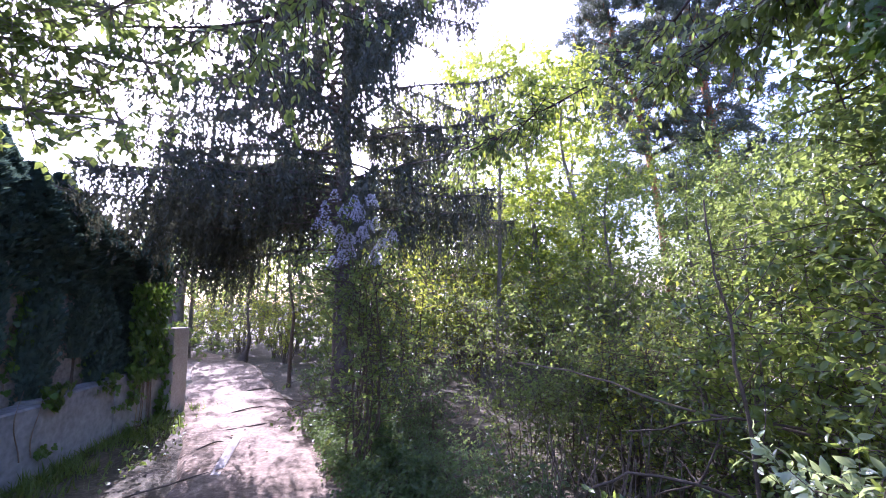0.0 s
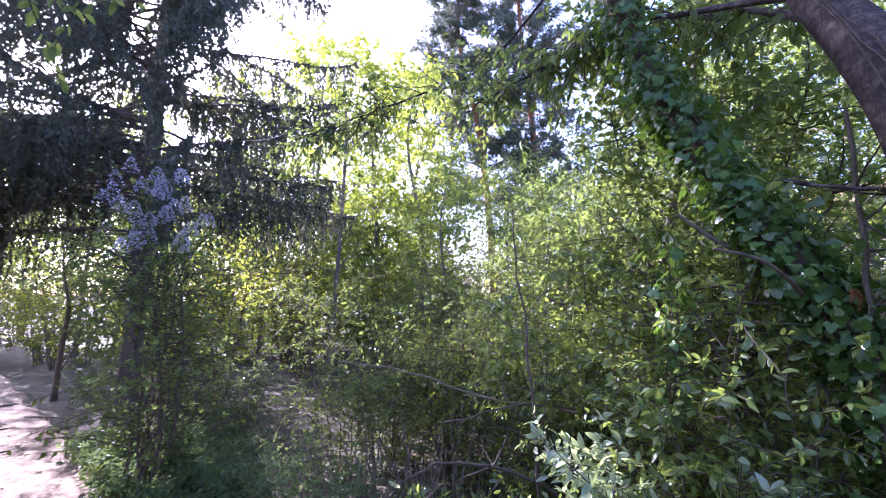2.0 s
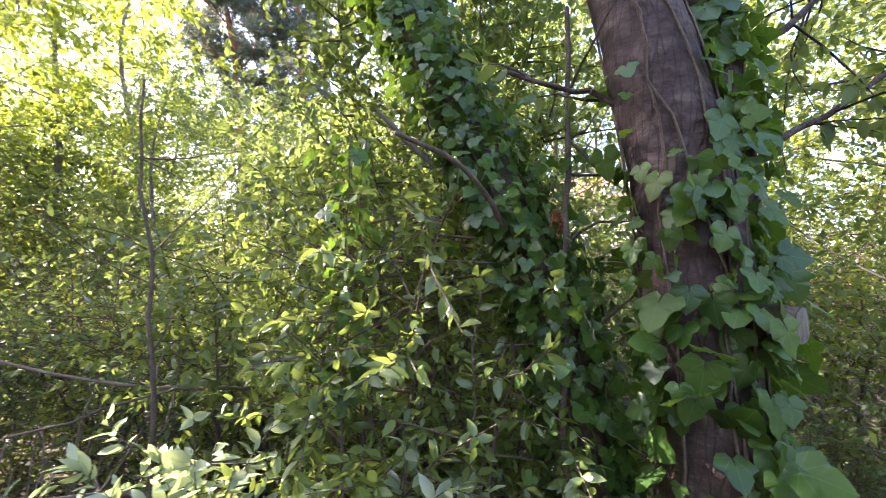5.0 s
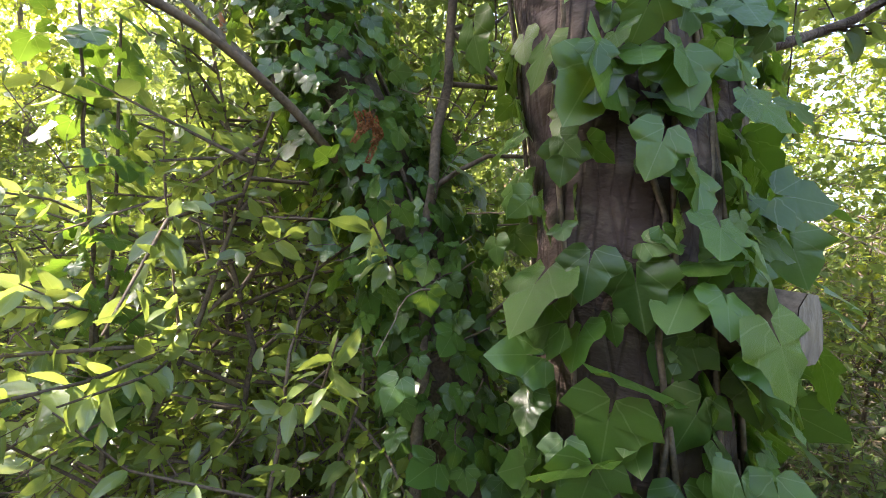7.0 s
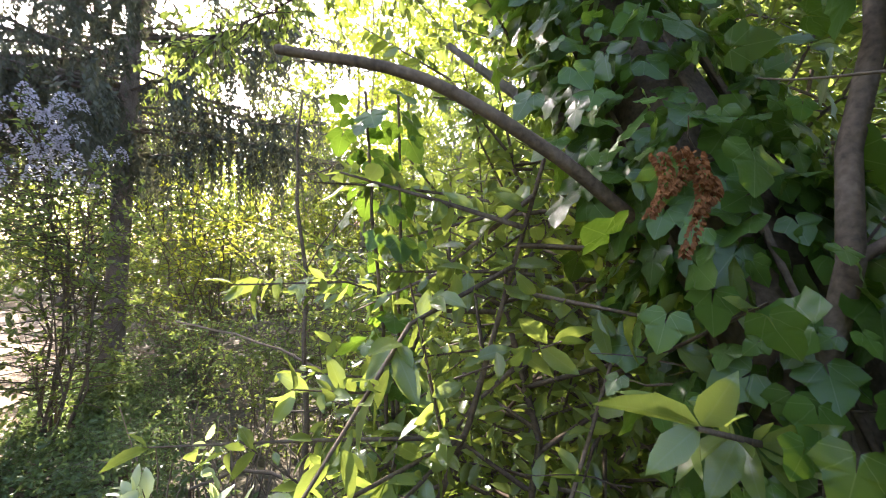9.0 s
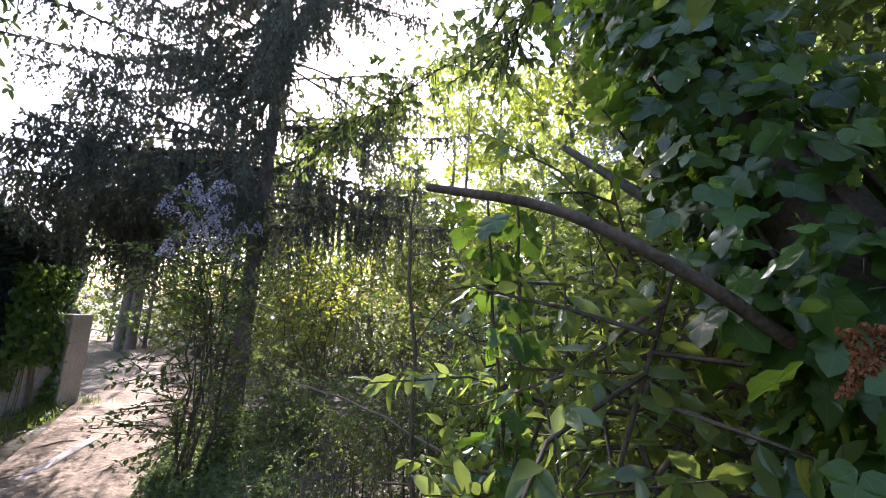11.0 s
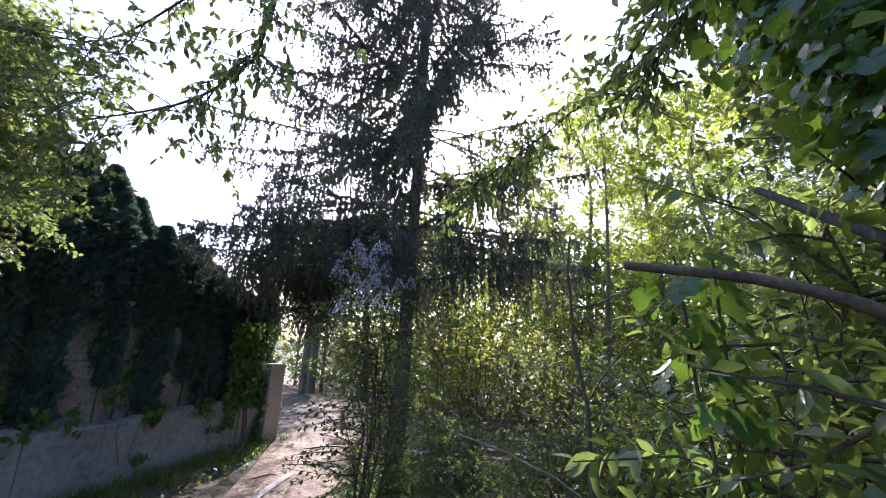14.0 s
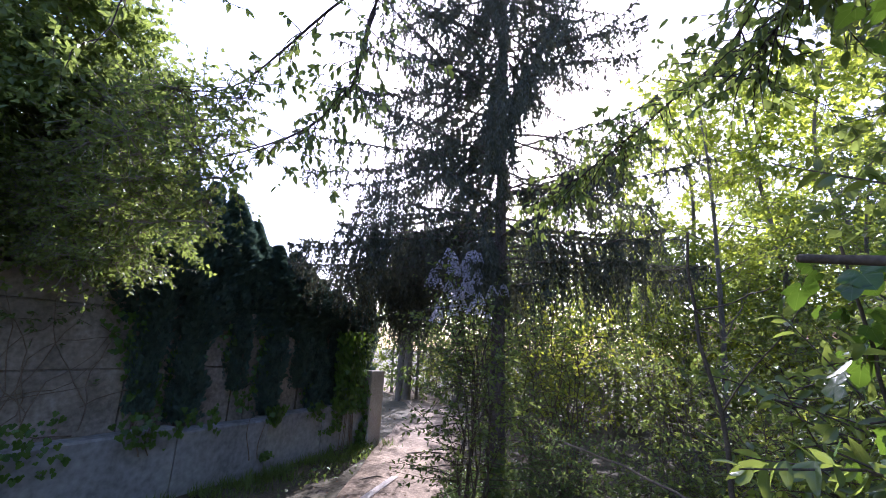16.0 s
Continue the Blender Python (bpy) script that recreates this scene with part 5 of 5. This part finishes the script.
# ---- grass, leaf litter, stones and roots ----
gg = np.random.default_rng(97)
n = 5200
s = gg.uniform(-4, 3.0, n)
o = gg.gamma(2, .11, n) + .03
P = np.array([wall_point(a, b, 0) for a, b in zip(s, o)])
clump = np.array([noise.noise(Vector((p[0] * 3, p[1] * 3, 5))) for p in P])
keep = (clump > -.12) & (o < .75)
P, clump = P[keep], clump[keep]
P[:, 2] = -.04
v, f = leaf_arrays(BLADE, P, gg.normal(0, .35, (len(P), 3)) + (0, 0, 1), gg.normal(0, 1, (len(P), 3)), gg.uniform(.06, .2, len(P)), 1.4)
tagged(new("grass", mesh_from("grass", v, f, GRASS, False)), "tufts of green grass along the foot of the wall", "grass", kind="stuff")

n = 900
P = np.stack([gg.uniform(-4.2, -2.8, n), gg.uniform(2.8, 7.5, n), np.full(n, .0)], 1)
P = P[np.array([path_left_at(p[1]) - .5 < p[0] < path_left_at(p[1]) + .15 for p in P])]
v, f = leaf_arrays(KITE, P + (0, 0, .05), gg.normal(0, .8, (len(P), 3)) + (0, 0, .5), gg.normal(0, .4, (len(P), 3)) + (0, 0, 1), gg.uniform(.03, .07, len(P)), 1.4)
tagged(new("ground_herbs", mesh_from("ground_herbs", v, f, GRASS, False)), "low green herbs at the path's edge", "herbs", kind="stuff")

n = 5200
x, y = gg.uniform(-7, 6, n), gg.uniform(-3, 12, n)
off = np.array([min(abs(a - path_left_at(b)), abs(a - path_right_at(b))) for a, b in zip(x, y)])
keep = (gg.uniform(0, 1, n) < np.where((x > path_left_at(y)) & (x < path_right_at(y)), np.exp(-off * 2.4) * .8, .9)) & (x > path_left_at(y) - .5)
x, y = x[keep], y[keep]
P = np.stack([x, y, np.array([hills(a, b) for a, b in zip(x, y)]) + .035], 1)
inside = (x > path_left_at(y)) & (x < path_right_at(y))
P[inside, 2] = .032
v, f = leaf_arrays(KITE, P, gg.normal(0, 1, (len(P), 3)) * (1, 1, .15), gg.normal(0, .25, (len(P), 3)) + (0, 0, 1), gg.uniform(.025, .06, len(P)), 1.5)
tagged(new("leaf_litter", mesh_from("leaf_litter", v, f, DRY_LEAF, False)), "dry brown fallen leaves on path and soil", "leaf litter", kind="stuff")


def root(ctrl, r):
    ln = smooth_line(ctrl, 14)
    ln[:, 2] += np.array([noise.noise(Vector((p[0] * 4, p[1] * 4, 1))) * .012 for p in ln])
    v, f = tubes([(ln, r * np.array([.3] + [1] * 8 + [.9, .8, .6, .4, .2]))], 7)
    tagged(new("tree_root", mesh_from("tree_root", v, f, BARK_TWIG)), "worn root crossing the earth path", "root", "path roots")


for k in range(6):
    x, y = -2.0 - k * .3 + gg.uniform(-.6, .6), 3.9 + k * .8
    a = gg.normal(0.2, .5)
    ln = gg.uniform(.5, 1.3)
    root([(x - math.cos(a) * ln / 2, y - math.sin(a) * ln / 2, -.01), (x, y + gg.normal(0, .08), .02), (x + math.cos(a) * ln / 2, y + math.sin(a) * ln / 2, .0)], gg.uniform(.006, .012))
slab = thing("edging_slab", "narrow pale concrete edging strip sunk in the path", "edging", (-2.16, 4.35, .0), 18)
part("strip", box(-.05, .05, -.75, .75, -.06, .022, .008), STONE, slab)

# low leafy plants at the path's edge
for k, (x, y, sc) in enumerate([(0.62, 2.75, .7), (0.35, 3.2, .6), (0.1, 3.8, .5), (-.45, 4.9, .5), (-.95, 5.6, .5), (-1.75, 6.9, .5), (-2.3, 7.6, .6), (0.95, 2.2, .7), (-.8, 6.3, .7), (-.2, 5.4, .6)]):
    again(kinds[4], x, y, k * 77, sc, "low leafy undergrowth at the path's edge")


# ---- houses glimpsed behind the trees ----
def house(label, x, y, turn, w, d, h, roof_h, floors, tower=False):
    ob = thing("house", label, "house", (x, y, 0), turn)
    part("wall", box(-w / 2, w / 2, -d / 2, d / 2, -.3, h, 0), PLASTER, ob, "pale plaster walls")
    bm = bmesh.new()
    c = [bm.verts.new(p) for p in [(-w / 2 - .4, -d / 2 - .4, h), (w / 2 + .4, -d / 2 - .4, h), (w / 2 + .4, d / 2 + .4, h), (-w / 2 - .4, d / 2 + .4, h), (-w / 2 - .4, 0, h + roof_h), (w / 2 + .4, 0, h + roof_h)]]
    for q in [(0, 1, 5, 4), (2, 3, 4, 5), (1, 2, 5), (3, 0, 4), (3, 2, 1, 0)]:
        bm.faces.new([c[k] for k in q])
    part("roof", bm, ROOF, ob, "reddish tiled roof")
    for s in range(floors):
        for k in range(int(w / 2.4)):
            for side in (-1, 1):
                cx, z = -w / 2 + 1.4 + k * 2.4, 1.0 + s * 2.8
                win = piece("window", None, ob)
                win.location = (cx, side * (d / 2 + .02), z)
                part("frame", box(-.55, .55, -.04, .04, 0, 1.4, .01), FRAME_WHITE, win)
                part("pane", box(-.46, .46, -.055, .055, .09, 1.31, 0), PANE, win)
    return ob


house("pale plastered house with windows behind the trees", 5.2, 36, 12, 11, 8, 3.2, 1.2, 1)
house("pale house with a red tiled roof beyond the cherry", 22.5, 7.6, 75, 10, 8, 4.6, 2.2, 2)
